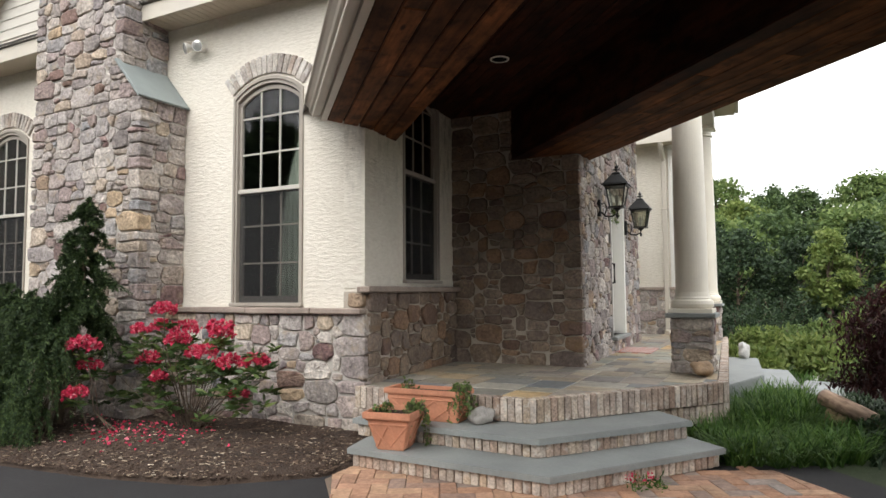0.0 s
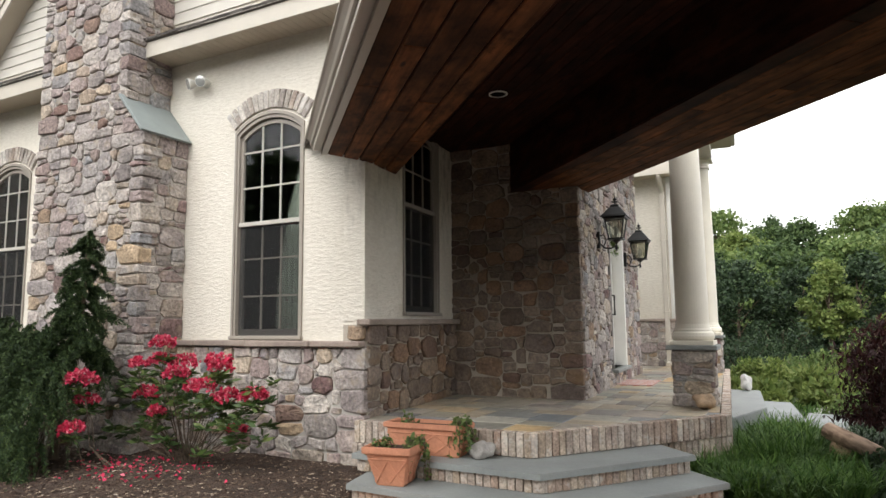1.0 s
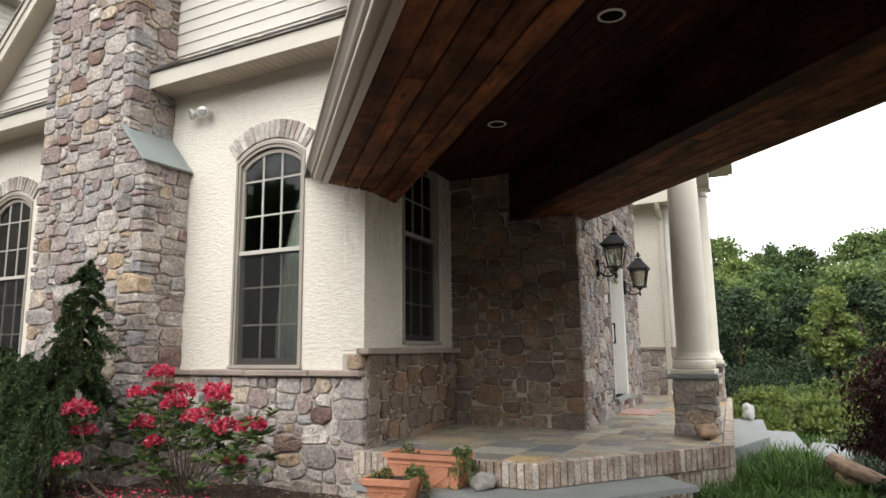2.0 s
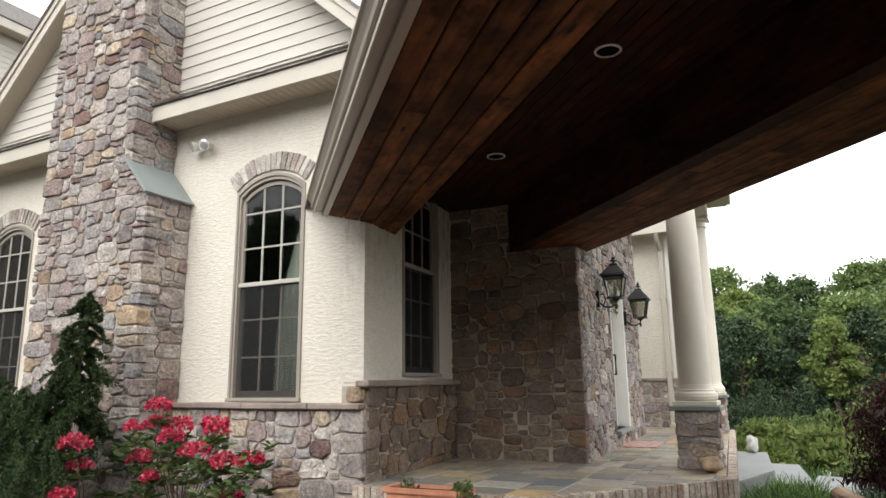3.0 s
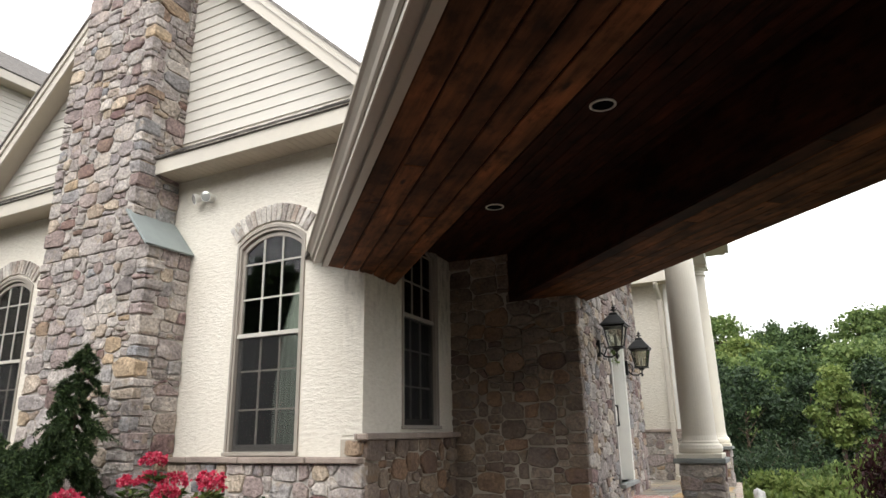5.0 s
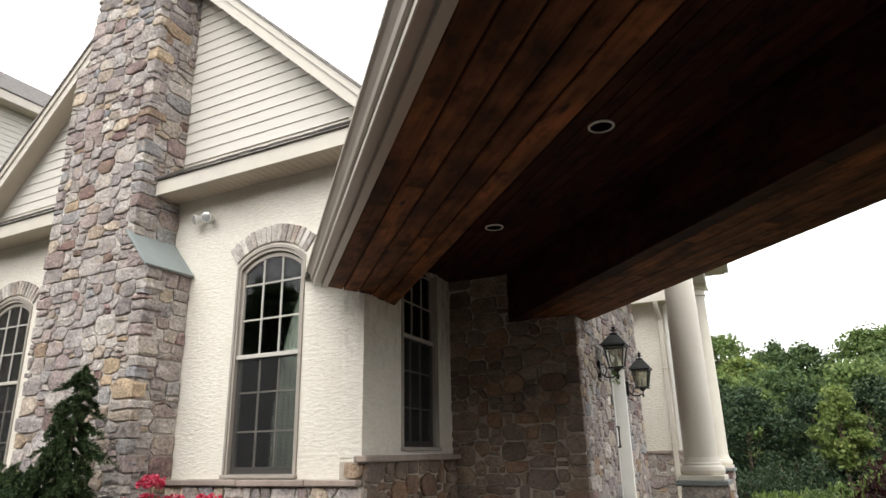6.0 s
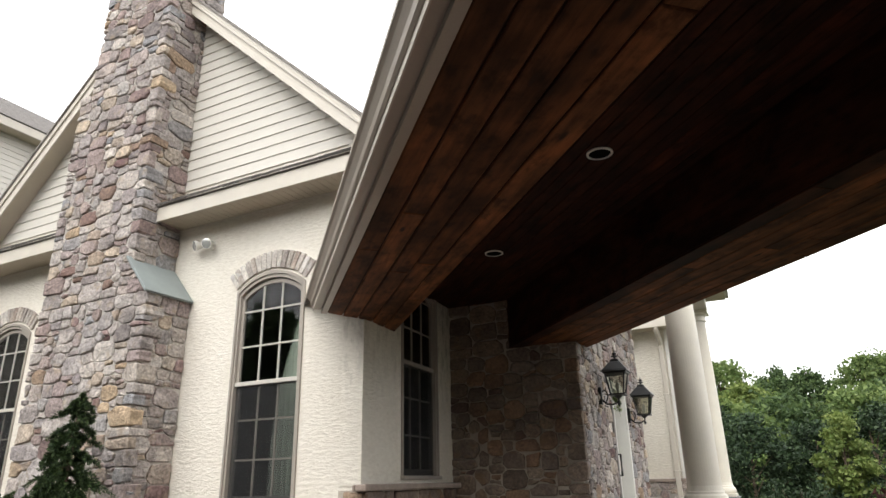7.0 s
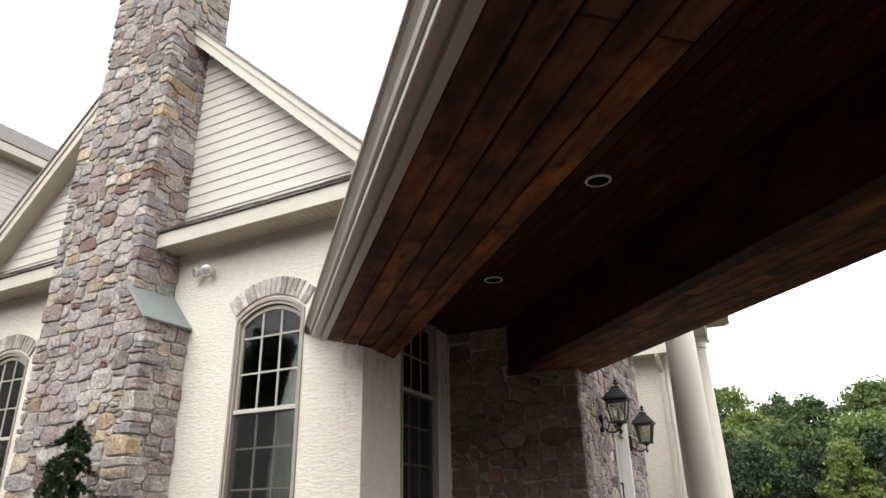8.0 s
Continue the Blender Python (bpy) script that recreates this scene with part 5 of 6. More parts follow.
for nm, plan, z in (("garden_slab", [(-0.62, 8.0), (-0.25, 9.3), (-0.39, 11.5), (-0.84, 11.5)], 0.36),
                    ("garden_slab", [(-0.24, 9.3), (0.2, 9.31), (0.03, 11.45), (-0.38, 11.5)], 0.20),
                    ("garden_slab", [(0.12, 9.9), (0.6, 9.9), (0.8, 11.4), (0.25, 11.5)], 0.05)):
    bm = bmesh.new()
    prism(bm, plan, -0.06, z, bevel=0.01)
    tagged(put(nm, bm, bluestone), "bluestone garden step slab beside the porch", "garden step", "garden steps", kind="structure")

bm = bmesh.new()
tube(bm, [(0.0, 0, 0.0), (0.05, 0.0, 0.0), (0.4, 0.02, 0.01), (0.7, 0.0, 0.02), (1.05, 0.03, 0.0), (1.1, 0.03, 0.0)], 0.088, 14, 0.85)
for v in bm.verts:
    v.co += noise.noise_vector(v.co * 4) * 0.012
log_ob = put("log", bm, log_mat, smooth=True)
log_ob.matrix_world = pose(0.33, 7.66, 0.36, 0, 16, -47)
tagged(log_ob, "weathered brown log propped on a rock in the garden", "log")
rock("rock", (0.41, 7.57, -0.03), (0.13, 0.10, 0.16), 3.3, tan_rock, "tan rock under the end of the log")
# ---------------------------------------------------------------- planting
def leaf_mesh(name, centres, along, size, width, mat, parent=None, label="", seed=0, fold=0.25):
    """Many small pointed leaves: centres (n,3), directions (n,3), lengths (n)."""
    r = np.random.RandomState(seed)
    c = np.asarray(centres, float)
    d = np.asarray(along, float)
    d /= np.linalg.norm(d, axis=1)[:, None] + 1e-9
    n = len(c)
    up = r.normal(size=(n, 3))
    sd = np.cross(d, up)
    sd /= np.linalg.norm(sd, axis=1)[:, None] + 1e-9
    nn = np.cross(sd, d)
    L = np.broadcast_to(np.asarray(size, float), (n,))[:, None]
    W = L * width
    v = np.stack([c, c + d * L * 0.5 + sd * W * 0.5 + nn * W * fold, c + d * L, c + d * L * 0.5 - sd * W * 0.5 + nn * W * fold], 1).reshape(-1, 3)
    me = bpy.data.meshes.new(name)
    me.vertices.add(4 * n)
    me.vertices.foreach_set("co", v.ravel())
    me.loops.add(4 * n)
    me.loops.foreach_set("vertex_index", np.arange(4 * n, dtype=np.int32))
    me.polygons.add(n)
    me.polygons.foreach_set("loop_start", np.arange(0, 4 * n, 4, dtype=np.int32))
    me.update(calc_edges=True)
    me.validate()
    me.materials.append(mat)
    ob = new(name, me)
    if parent:
        ob.parent = parent
    if label:
        ob["label"] = label
    return ob


def tree(name, loc, h, spread, mat, seed, label, leaves=9000, leaf=0.2, low=0.25, clumps=60, group="garden trees", cat="tree"):
    """A tapered trunk with limbs and a crown of leaf clumps with gaps."""
    r = random.Random(seed)
    t = tagged(empty(name, loc, r.uniform(0, 360)), label, cat, group)
    bm = bmesh.new()
    lean = r.uniform(-0.04, 0.04)
    trunk = [(lean * h * f * 2 + 0.1 * math.sin(f * 5 + seed), 0.08 * math.cos(f * 4 + seed), h * 0.86 * f) for f in (0, 0.25, 0.5, 0.75, 1)]
    tube(bm, trunk, 0.022 * h, 8, 0.25)
    ends = []
    for i in range(clumps):
        f = low + (1 - low) * (i + r.random()) / clumps
        ang = i * 2.399 + r.uniform(-0.5, 0.5)
        shape = math.sin(math.pi * min(1, max(0.0, (f - low) / (1 - low)) * 0.82 + 0.16)) ** 0.6
        rad = spread * shape * r.uniform(0.35, 1.0)
        ends.append((rad * math.cos(ang), rad * math.sin(ang), h * f + r.uniform(-0.05, 0.05) * h, f))
    for x, y, z, f in ends[::4]:
        k = max(low * 0.8, f - 0.18)
        tube(bm, [(lean * h * k, 0, h * k * 0.86), (x * 0.5, y * 0.5, h * (k + f) / 2), (x * 0.95, y * 0.95, z)], 0.006 * h, 5, 0.3)
    put("trunk", bm, bark, t)
    rs = np.random.RandomState(seed)
    per = leaves // clumps
    cs, ds = [], []
    for x, y, z, f in ends:
        cr = spread * rs.uniform(0.12, 0.27)
        p = rs.normal(size=(per, 3)) * np.array([cr, cr, cr * 0.55]) * 0.62
        cs.append(p + np.array([x, y, z]))
        q = rs.normal(size=(per, 3))
        q[:, 2] -= 0.25
        ds.append(q)
    cs, ds = np.concatenate(cs), np.concatenate(ds)
    leaf_mesh("crown", cs, ds, leaf * rs.uniform(0.6, 1.3, len(cs)), 0.62, mat, t, seed=seed)
    return t


def shrub(name, loc, rx, ry, h, mat, seed, label, leaves=3500, leaf=0.07, cat="shrub", group="garden shrubs", width=0.5):
    """Stems and an uneven mound of leaves."""
    r = random.Random(seed)
    s = tagged(empty(name, loc), label, cat, group)
    bm = bmesh.new()
    for i in range(9):
        a = i * 2.4 + r.random()
        tube(bm, [(0.05 * math.cos(a), 0.05 * math.sin(a), 0), (rx * 0.35 * math.cos(a), ry * 0.35 * math.sin(a), h * 0.45), (rx * 0.7 * math.cos(a), ry * 0.7 * math.sin(a), h * 0.8)], 0.012, 5, 0.4)
    put("branching", bm, bark, s)
    rs = np.random.RandomState(seed)
    cl = 36
    cs, ds = [], []
    for i in range(cl):
        a, f = i * 2.399, rs.uniform(0.05, 1) ** 0.5
        e = rs.uniform(0.25, 1.0)
        c = np.array([rx * f * math.cos(a), ry * f * math.sin(a), h * (1 - 0.55 * f * f) * e])
        k = rs.normal(size=(leaves // cl, 3)) * np.array([rx, ry, h * 0.6]) * 0.15
        cs.append(c + k)
        d = rs.normal(size=(leaves // cl, 3)) + np.array([0, 0, 0.5])
        ds.append(d)
    cs, ds = np.concatenate(cs), np.concatenate(ds)
    cs[:, 2] = np.maximum(cs[:, 2], 0.02)
    leaf_mesh("foliage", cs, ds, leaf * rs.uniform(0.6, 1.4, len(cs)), width, mat, s, seed=seed)
    return s


# woodland edge behind the garden
WOODS = [(-3.4, 46, 11.8, 2.2, leaf_mid), (-5.6, 44, 10.4, 3.0, leaf_mid), (-2.0, 42, 8.8, 2.4, leaf_bright), (-0.6, 45, 10.4, 2.3, leaf_dark), (1.2, 44, 9.7, 2.3, leaf_dark),
         (2.6, 47, 8.6, 2.2, leaf_mid), (4.3, 44, 10.7, 2.6, leaf_mid), (5.9, 43, 10.3, 2.8, leaf_mid), (7.8, 43, 11.2, 3.2, leaf_dark), (-4.2, 37, 7.2, 2.6, leaf_dark),
         (-0.4, 35, 6.8, 2.5, leaf_dark), (2.9, 35, 7.0, 2.6, leaf_mid), (5.0, 36, 7.6, 2.6, leaf_dark), (-2.2, 33, 6.2, 2.3, leaf_mid), (-8.5, 42, 11.0, 3.4, leaf_mid), (9.6, 40, 11.0, 3.4, leaf_mid)]
for i, (x, y, h, sp, mt_) in enumerate(WOODS):
    tree("woodland_tree", (x, y, -0.03), h * 0.72, sp, mt_, 100 + i, "leafy green deciduous tree at the wood's edge", 11000, 0.24, 0.12, 130, "woodland trees")
for i, (x, y, h, sp, mt_) in enumerate([(-1.3, 24.5, 3.3, 1.5, evergreen), (0.5, 25.5, 3.1, 1.5, evergreen), (2.2, 24.0, 3.4, 1.6, evergreen), (3.6, 25.0, 4.2, 1.7, leaf_mid), (-2.6, 26, 3.8, 1.6, evergreen)]):
    tree("hedge_tree", (x, y, -0.03), h, sp, mt_, 140 + i, "dark green evergreen hedge tree", 8000, 0.13, 0.03, 60, "hedge trees")
tree("young_tree", (1.25, 22.5, -0.03), 3.0, 0.8, leaf_bright, 171, "young yellow-green leafy tree", 5000, 0.14, 0.3, 40)
tree("young_tree", (3.0, 20.5, -0.03), 2.7, 0.8, leaf_bright, 172, "young yellow-green leafy tree", 4500, 0.13, 0.25, 40)
# belt of unseen trees added to block low sky light; window panes mirror it
belt = random.Random(17)
for i in range(32):
    ang = radians(165 + (i % 16) * 12.2 + (6 if i > 15 else 0))
    d = belt.uniform(21, 26) + (7 if i > 15 else 0)
    tree("sky_block_tree", (-4 + d * math.cos(ang), -1 + d * math.sin(ang), -0.2), belt.uniform(8.0, 11.0), 4.4, leaf_dark, 180 + i, "unseen leafy tree added to block low sky light", 5600, 0.62, 0.06, 70, "driveway trees")

GARDEN = [(-0.55, 13.0, 0.45, 0.5, 0.42, leaf_bright, 0.12), (0.75, 12.9, 0.5, 0.5, 0.42, leaf_bright, 0.11), (0.6, 14.6, 0.6, 0.5, 0.5, leaf_bright, 0.12),
          (1.4, 14.0, 0.6, 0.6, 0.5, leaf_bright, 0.13), (-0.5, 15.5, 0.6, 0.6, 0.7, leaf_bright, 0.10), (0.5, 16.6, 0.7, 0.6, 0.7, leaf_mid, 0.10), (1.5, 16.2, 0.6, 0.6, 0.9, leaf_bright, 0.12),
          (2.3, 15.6, 0.7, 0.7, 0.8, leaf_mid, 0.10), (-1.0, 18.5, 0.9, 0.8, 1.1, evergreen, 0.08), (1.9, 18.6, 0.9, 0.8, 1.2, leaf_mid, 0.09),
          (1.0, 11.6, 0.4, 0.4, 0.35, leaf_mid, 0.08), (1.7, 12.2, 0.5, 0.5, 0.5, evergreen, 0.08), (1.55, 8.6, 0.5, 0.5, 0.45, evergreen, 0.07), (-0.1, 21.5, 1.1, 0.9, 1.5, evergreen, 0.09), (2.6, 20.8, 1.1, 0.9, 1.6, evergreen, 0.09), (0.95, 7.2, 0.4, 0.45, 0.32, evergreen, 0.06)]
for i, (x, y, rx, ry, h, mt_, lf) in enumerate(GARDEN):
    shrub("garden_shrub", (x, y, -0.03), rx, ry, h, mt_, 200 + i, "low green garden shrub", 2600, lf * 1.15, width=0.45)

# pale pebbles of the path between the plants
v, f = [], []
rp = random.Random(23)
for i in range(700):
    x, y, q = rp.uniform(0.35, 2.3), rp.uniform(10.4, 13.6), rp.uniform(0.02, 0.055)
    k, a = len(v), rp.uniform(0, 6.28)
    for m_, z in ((0.9, -0.03), (1.0, q * 0.3 - 0.03), (0.6, q * 0.75 - 0.03)):
        v += [(x + q * m_ * math.cos(a + t * 1.047) * 1.3, y + q * m_ * math.sin(a + t * 1.047), z) for t in range(6)]
    f += [(k + r0 + t, k + r0 + (t + 1) % 6, k + r0 + 6 + (t + 1) % 6, k + r0 + 6 + t) for r0 in (0, 6) for t in range(6)] + [tuple(k + 12 + t for t in range(6))]
tagged(raw("path_pebbles", v, f, pale_rock), "pale pebbles of a path between garden plants", "pebbles", kind="stuff")

# maroon laceleaf maple at the edge of the drive
maple = tagged(empty("japanese_maple", (1.62, 8.1, -0.03)), "dark maroon weeping laceleaf maple", "tree")
bm = bmesh.new()
tube(bm, [(0, 0, 0), (0.05, 0.02, 0.5), (-0.05, 0.05, 1.0), (0.0, 0, 1.35)], 0.05, 8, 0.5)
for i in range(9):
    a = i * 0.7
    tube(bm, [(0, 0, 1.1), (0.5 * math.cos(a), 0.5 * math.sin(a), 1.5), (0.95 * math.cos(a), 0.95 * math.sin(a), 1.1)], 0.02, 5, 0.4)
put("trunk", bm, bark, maple)
rs = np.random.RandomState(33)
cs, ds = [], []
for i in range(120):
    a, f = i * 2.399, (i + 0.5) / 120
    rad = 1.05 * f ** 0.5
    top = 1.75 - 0.55 * f
    n = 190
    base = np.array([rad * math.cos(a), rad * math.sin(a), 0]) * rs.uniform(0.85, 1.05)
    drop = rs.uniform(0, 0.75 + 0.35 * f, n)
    cs.append(base + np.stack([rs.normal(0, 0.10, n), rs.normal(0, 0.10, n), np.maximum(top - drop, 0.5)], 1))
    d = rs.normal(size=(n, 3)) * 0.5
    d[:, 2] -= 0.8
    ds.append(d)
leaf_mesh("crown", np.concatenate(cs), np.concatenate(ds), rs.uniform(0.05, 0.11, 120 * 190), 0.28, maple_mat, maple, seed=5)

# strap-leaved grass beside the steps
rs = np.random.RandomState(12)
poly = [(-0.95, 6.72), (-0.70, 6.45), (-0.40, 5.95), (0.0, 6.10), (0.55, 6.6), (0.75, 7.6), (0.15, 8.9), (-0.28, 8.8), (-0.46, 7.4)]


def inside(x, y, pl):
    c = False
    for i in range(len(pl)):
        (ax, ay), (bx, by) = pl[i - 1], pl[i]
        if (ay > y) != (by > y) and x < (bx - ax) * (y - ay) / (by - ay) + ax:
            c = not c
    return c


def blades(name, pl, count, lo, hi, mat, label, seed, width=0.009, clump=0.12, droop=1.15):
    r = random.Random(seed)
    xs, ys = [p[0] for p in pl], [p[1] for p in pl]
    heads = []
    while len(heads) < count // 24:
        x, y = r.uniform(min(xs), max(xs)), r.uniform(min(ys), max(ys))
        if inside(x, y, pl):
            heads.append((x, y))
    v, f = [], []
    for i in range(count):
        hx, hy = r.choice(heads)
        x, y = hx + r.gauss(0, clump * 0.3), hy + r.gauss(0, clump * 0.3)
        a, L = r.uniform(0, 6.283), r.uniform(lo, hi)
        reach = L * r.uniform(0.35, 1.0)
        w = width * r.uniform(0.7, 1.4)
        sx, sy = -math.sin(a) * w, math.cos(a) * w
        k = len(v)
        for q in (0, 0.35, 0.7, 1.0):
            px, py = x + math.cos(a) * reach * q, y + math.sin(a) * reach * q
            pz = L * (q * 1.15 - droop * 0.55 * q * q * (reach / L + 0.3))
            t = 1 - q * 0.85
            v += [(px + sx * t, py + sy * t, max(pz, 0.0) - 0.03), (px - sx * t, py - sy * t, max(pz, 0) - 0.03)]
        for q in range(3):
            f.append((k + 2 * q, k + 2 * q + 1, k + 2 * q + 3, k + 2 * q + 2))
    return tagged(raw(name, v, f, mat), label, "grass", kind="stuff")


blades("lilyturf", poly, 8500, 0.22, 0.44, grass_mat, "lush green strap-leaved grass beside the steps", 5)
blades("lilyturf", [(-0.50, 7.25), (-0.15, 7.0), (0.25, 7.6), (0.15, 9.0), (-0.22, 9.0), (-0.50, 7.9)], 3600, 0.40, 0.62, grass_mat, "taller strap-leaved grass against the porch edge", 15)
blades("bed_weeds", [(-7.6, 3.6), (-6.4, 3.6), (-6.2, 4.0), (-7.6, 4.1)], 420, 0.06, 0.2, grass_mat, "green weeds at the edge of the mulch", 16, 0.010, 0.12)
blades("bed_weeds", [(-5.1, 4.3), (-4.6, 4.2), (-4.5, 4.6), (-5.0, 4.7)], 110, 0.05, 0.14, grass_mat, "small green weeds in the mulch", 18, 0.010, 0.05)
blades("ground_grass", [(-0.6, 11.8), (2.6, 11.0), (2.9, 20), (-1.2, 20)], 5000, 0.10, 0.26, grass_mat, "green garden grass between shrubs", 6, 0.010, 0.3)
blades("ground_grass", [(0.5, 6.6), (1.8, 6.2), (2.2, 9.8), (0.8, 10.6)], 5000, 0.12, 0.3, evergreen, "dark green low planting by the drive", 8, 0.012, 0.3)

# weeping spruce in the bed
spruce = tagged(empty("weeping_spruce", (-6.9, 4.35, 0.03)), "dark green weeping spruce against the chimney", "conifer")
bm = bmesh.new()
tube(bm, [(0, 0, 0), (0.1, 0, 0.8), (0.35, 0, 1.6), (0.40, 0, 2.2), (0.42, -0.02, 2.38)], 0.05, 8, 0.15)
tube(bm, [(0, 0, 0.7), (-0.4, 0, 1.2), (-0.9, -0.05, 1.35), (-1.4, -0.1, 1.2)], 0.035, 7, 0.3)
tube(bm, [(0, 0, 0.5), (0.3, -0.2, 0.9), (0.5, -0.3, 0.9)], 0.03, 7, 0.3)
put("trunk", bm, bark, spruce)
rs = np.random.RandomState(21)
cs, ds, ls = [], [], []


def frond(start, out, length, droop, n=42):
    """A hanging twig set with short needles."""
    t = np.linspace(0, 1, n)
    p = np.asarray(start) + np.outer(t * length, out)
    p[:, 2] -= droop * length * t ** 1.6
    p += rs.normal(0, 0.004, p.shape)
    tang = np.gradient(p, axis=0)
    tang /= np.linalg.norm(tang, axis=1)[:, None] + 1e-9
    for k in range(6):
        cs.append(p)
        q = rs.normal(0, 1.0, p.shape)
        q -= tang * (q * tang).sum(1)[:, None]
        q /= np.linalg.norm(q, axis=1)[:, None] + 1e-9
        ds.append(tang * 0.9 + q * 0.75)
        ls.append(rs.uniform(0.036, 0.06, n) * (1.05 - 0.5 * t ** 3))


for k in range(11):                      # leader: tiers of drooping side branches with gaps between
    f = k / 10
    z = 2.36 - 1.22 * f
    x0 = 0.40 - 0.12 * f
    for b in range(4 + k // 3):
        a = b * 6.283 / (4 + k // 3) + k * 1.1 + rs.uniform(-0.3, 0.3)
        o = np.array([math.cos(a), math.sin(a) * 0.9, rs.uniform(0.25, 0.5)])
        L = rs.uniform(0.11, 0.17) + 0.22 * f ** 1.3
        start = np.array((x0, 0.0, z + rs.uniform(-0.03, 0.03)))
        frond(start, o, L, 0.75 + 0.35 * f, 46)
        for g in range(2 + k // 2):
            u = rs.uniform(0.3, 1.0)
            p = start + o * L * u
            p[2] -= (0.75 + 0.35 * f) * L * u ** 1.6
            frond(p, o * 0.6 + rs.normal(0, 0.45, 3) * np.array([1, 1, 0.2]), rs.uniform(0.06, 0.10) + 0.08 * f, 1.1, 26)
frond((0.40, 0, 2.30), np.array([0.25, -0.05, 1.0]), 0.20, 0.35, 40)
for i in range(720):                     # skirt, draped over a mound
    x = rs.uniform(-1.65, 0.58)
    f = rs.uniform(0, 1)
    ridge = 1.52 - 0.30 * abs(x + 0.5) + 0.12 * math.sin(x * 5)
    if x > 0.15:
        ridge -= (x - 0.15) * 0.9
    z = ridge * (1 - f * 0.82) + 0.05
    y = -0.10 - 0.55 * math.sin(f * 1.6)
    o = np.array([rs.normal(0, 0.35) + (0.5 if x > 0.3 else 0), -0.55 + rs.normal(0, 0.2), 0.15])
    frond((x, y + rs.normal(0, 0.08), z), o, rs.uniform(0.28, 0.55), 1.2)
cs, ds, ls = np.concatenate(cs), np.concatenate(ds), np.concatenate(ls)
cs[:, 2] = np.maximum(cs[:, 2], 0.02)
leaf_mesh("needles", cs, ds, ls, 0.2, needle_mat, spruce, seed=2, fold=0.1)
# dense dark inner twigs
bm = bmesh.new()
for i in range(130):
    x = rs.uniform(-1.6, 0.5)
    z = (1.45 - 0.3 * abs(x + 0.5) - (max(0, x - 0.15) * 0.9)) * rs.uniform(0.4, 0.98)
    tube(bm, [(x, 0.1, z), (x + rs.normal(0, 0.06), -0.3, z - 0.1), (x + rs.normal(0, 0.1), -0.45, max(0.03, z - 0.5))], 0.01, 4, 0.4)
put("twig_mass", bm, bark, spruce)

# rhododendron with pink trusses
rhodo = tagged(empty("rhododendron", (-5.5, 4.85, 0.03)), "pink-flowering rhododendron against the stone base", "flowering shrub")
TRUSS = [(-0.62, 0.90, 1.4), (-0.66, 0.70, 0.8), (-0.60, 0.44, 0.9), (-0.45, 1.03, 0.6), (-0.42, 0.72, 0.95), (0.02, 1.24, 1.0), (-0.12, 1.07, 1.0), (0.12, 1.04, 1.25),
         (0.22, 0.95, 0.9), (0.36, 0.82, 0.7), (0.62, 1.0, 0.9), (0.78, 1.08, 0.9), (0.82, 0.74, 1.0), (1.06, 0.76, 1.0), (0.60, 0.84, 0.8), (-0.16, 0.56, 0.5), (0.85, 0.45, 0.5)]
bm = bmesh.new()
tips = []
for i, (x, z, k) in enumerate(TRUSS):
    y = -0.25 + 0.1 * math.sin(i * 2.1) - (0.5 if i < 3 else 0.0)
    tips.append((x, y, z, k))
    tube(bm, [(0.15 * math.sin(i) - (0.45 if i < 3 else 0), (0.02 * i - 0.1) if i > 2 else -0.5, 0.0), (x * (0.35 if i > 2 else 0.9), y * (0.4 if i > 2 else 0.9), z * 0.3), (x * 0.85, y, z * 0.75), (x, y, z - 0.04)], 0.009, 5, 0.35)
rs = np.random.RandomState(44)
extra = [(rs.uniform(-1.1, 1.15), rs.uniform(-0.35, 0.15), rs.uniform(0.25, 0.95)) for i in range(80)]
for x, y, z in extra[::3]:
    tube(bm, [(x * 0.2, 0, 0.02), (x * 0.6, y * 0.6, z * 0.5), (x, y, z)], 0.005, 4, 0.4)
put("branching", bm, bark, rhodo)
cs, ds, ls = [], [], []
for x, y, z in [(t[0], t[1], t[2] - 0.05) for t in tips] * 2 + extra:
    z0 = z - rs.uniform(0, 0.1)
    for k in range(13):
        a = rs.uniform(0, 6.283)
        cs.append((x + rs.normal(0, 0.02), y + rs.normal(0, 0.02), z0 + rs.normal(0, 0.012)))
        ds.append((math.cos(a), math.sin(a), rs.uniform(-0.35, 0.55)))
        ls.append(rs.uniform(0.08, 0.16))
leaf_mesh("leaves", cs, ds, np.array(ls), 0.30, rhodo_leaf, rhodo, seed=3, fold=0.15)
for i, (x, y, z, k) in enumerate(tips):
    cs, ds, ls = [], [], []
    for j in range(int(56 * k) + 14):
        d = rs.normal(size=3)
        d[2] = abs(d[2]) * 0.9 - 0.15
        d /= np.linalg.norm(d)
        c = np.array([x, y, z]) + d * 0.090 * k ** 0.6 * rs.uniform(0.75, 1.1) * np.array([1.25, 1.25, 0.95])
        for q in range(5):
            cs.append(c)
            e = d * 0.7 + rs.normal(0, 0.6, 3)
            ds.append(e)
            ls.append(rs.uniform(0.026, 0.044))
    leaf_mesh("flower_truss", cs, ds, np.array(ls), 0.75, petal_mat, rhodo, "crimson-pink flower cluster" if i == 0 else "", seed=60 + i)

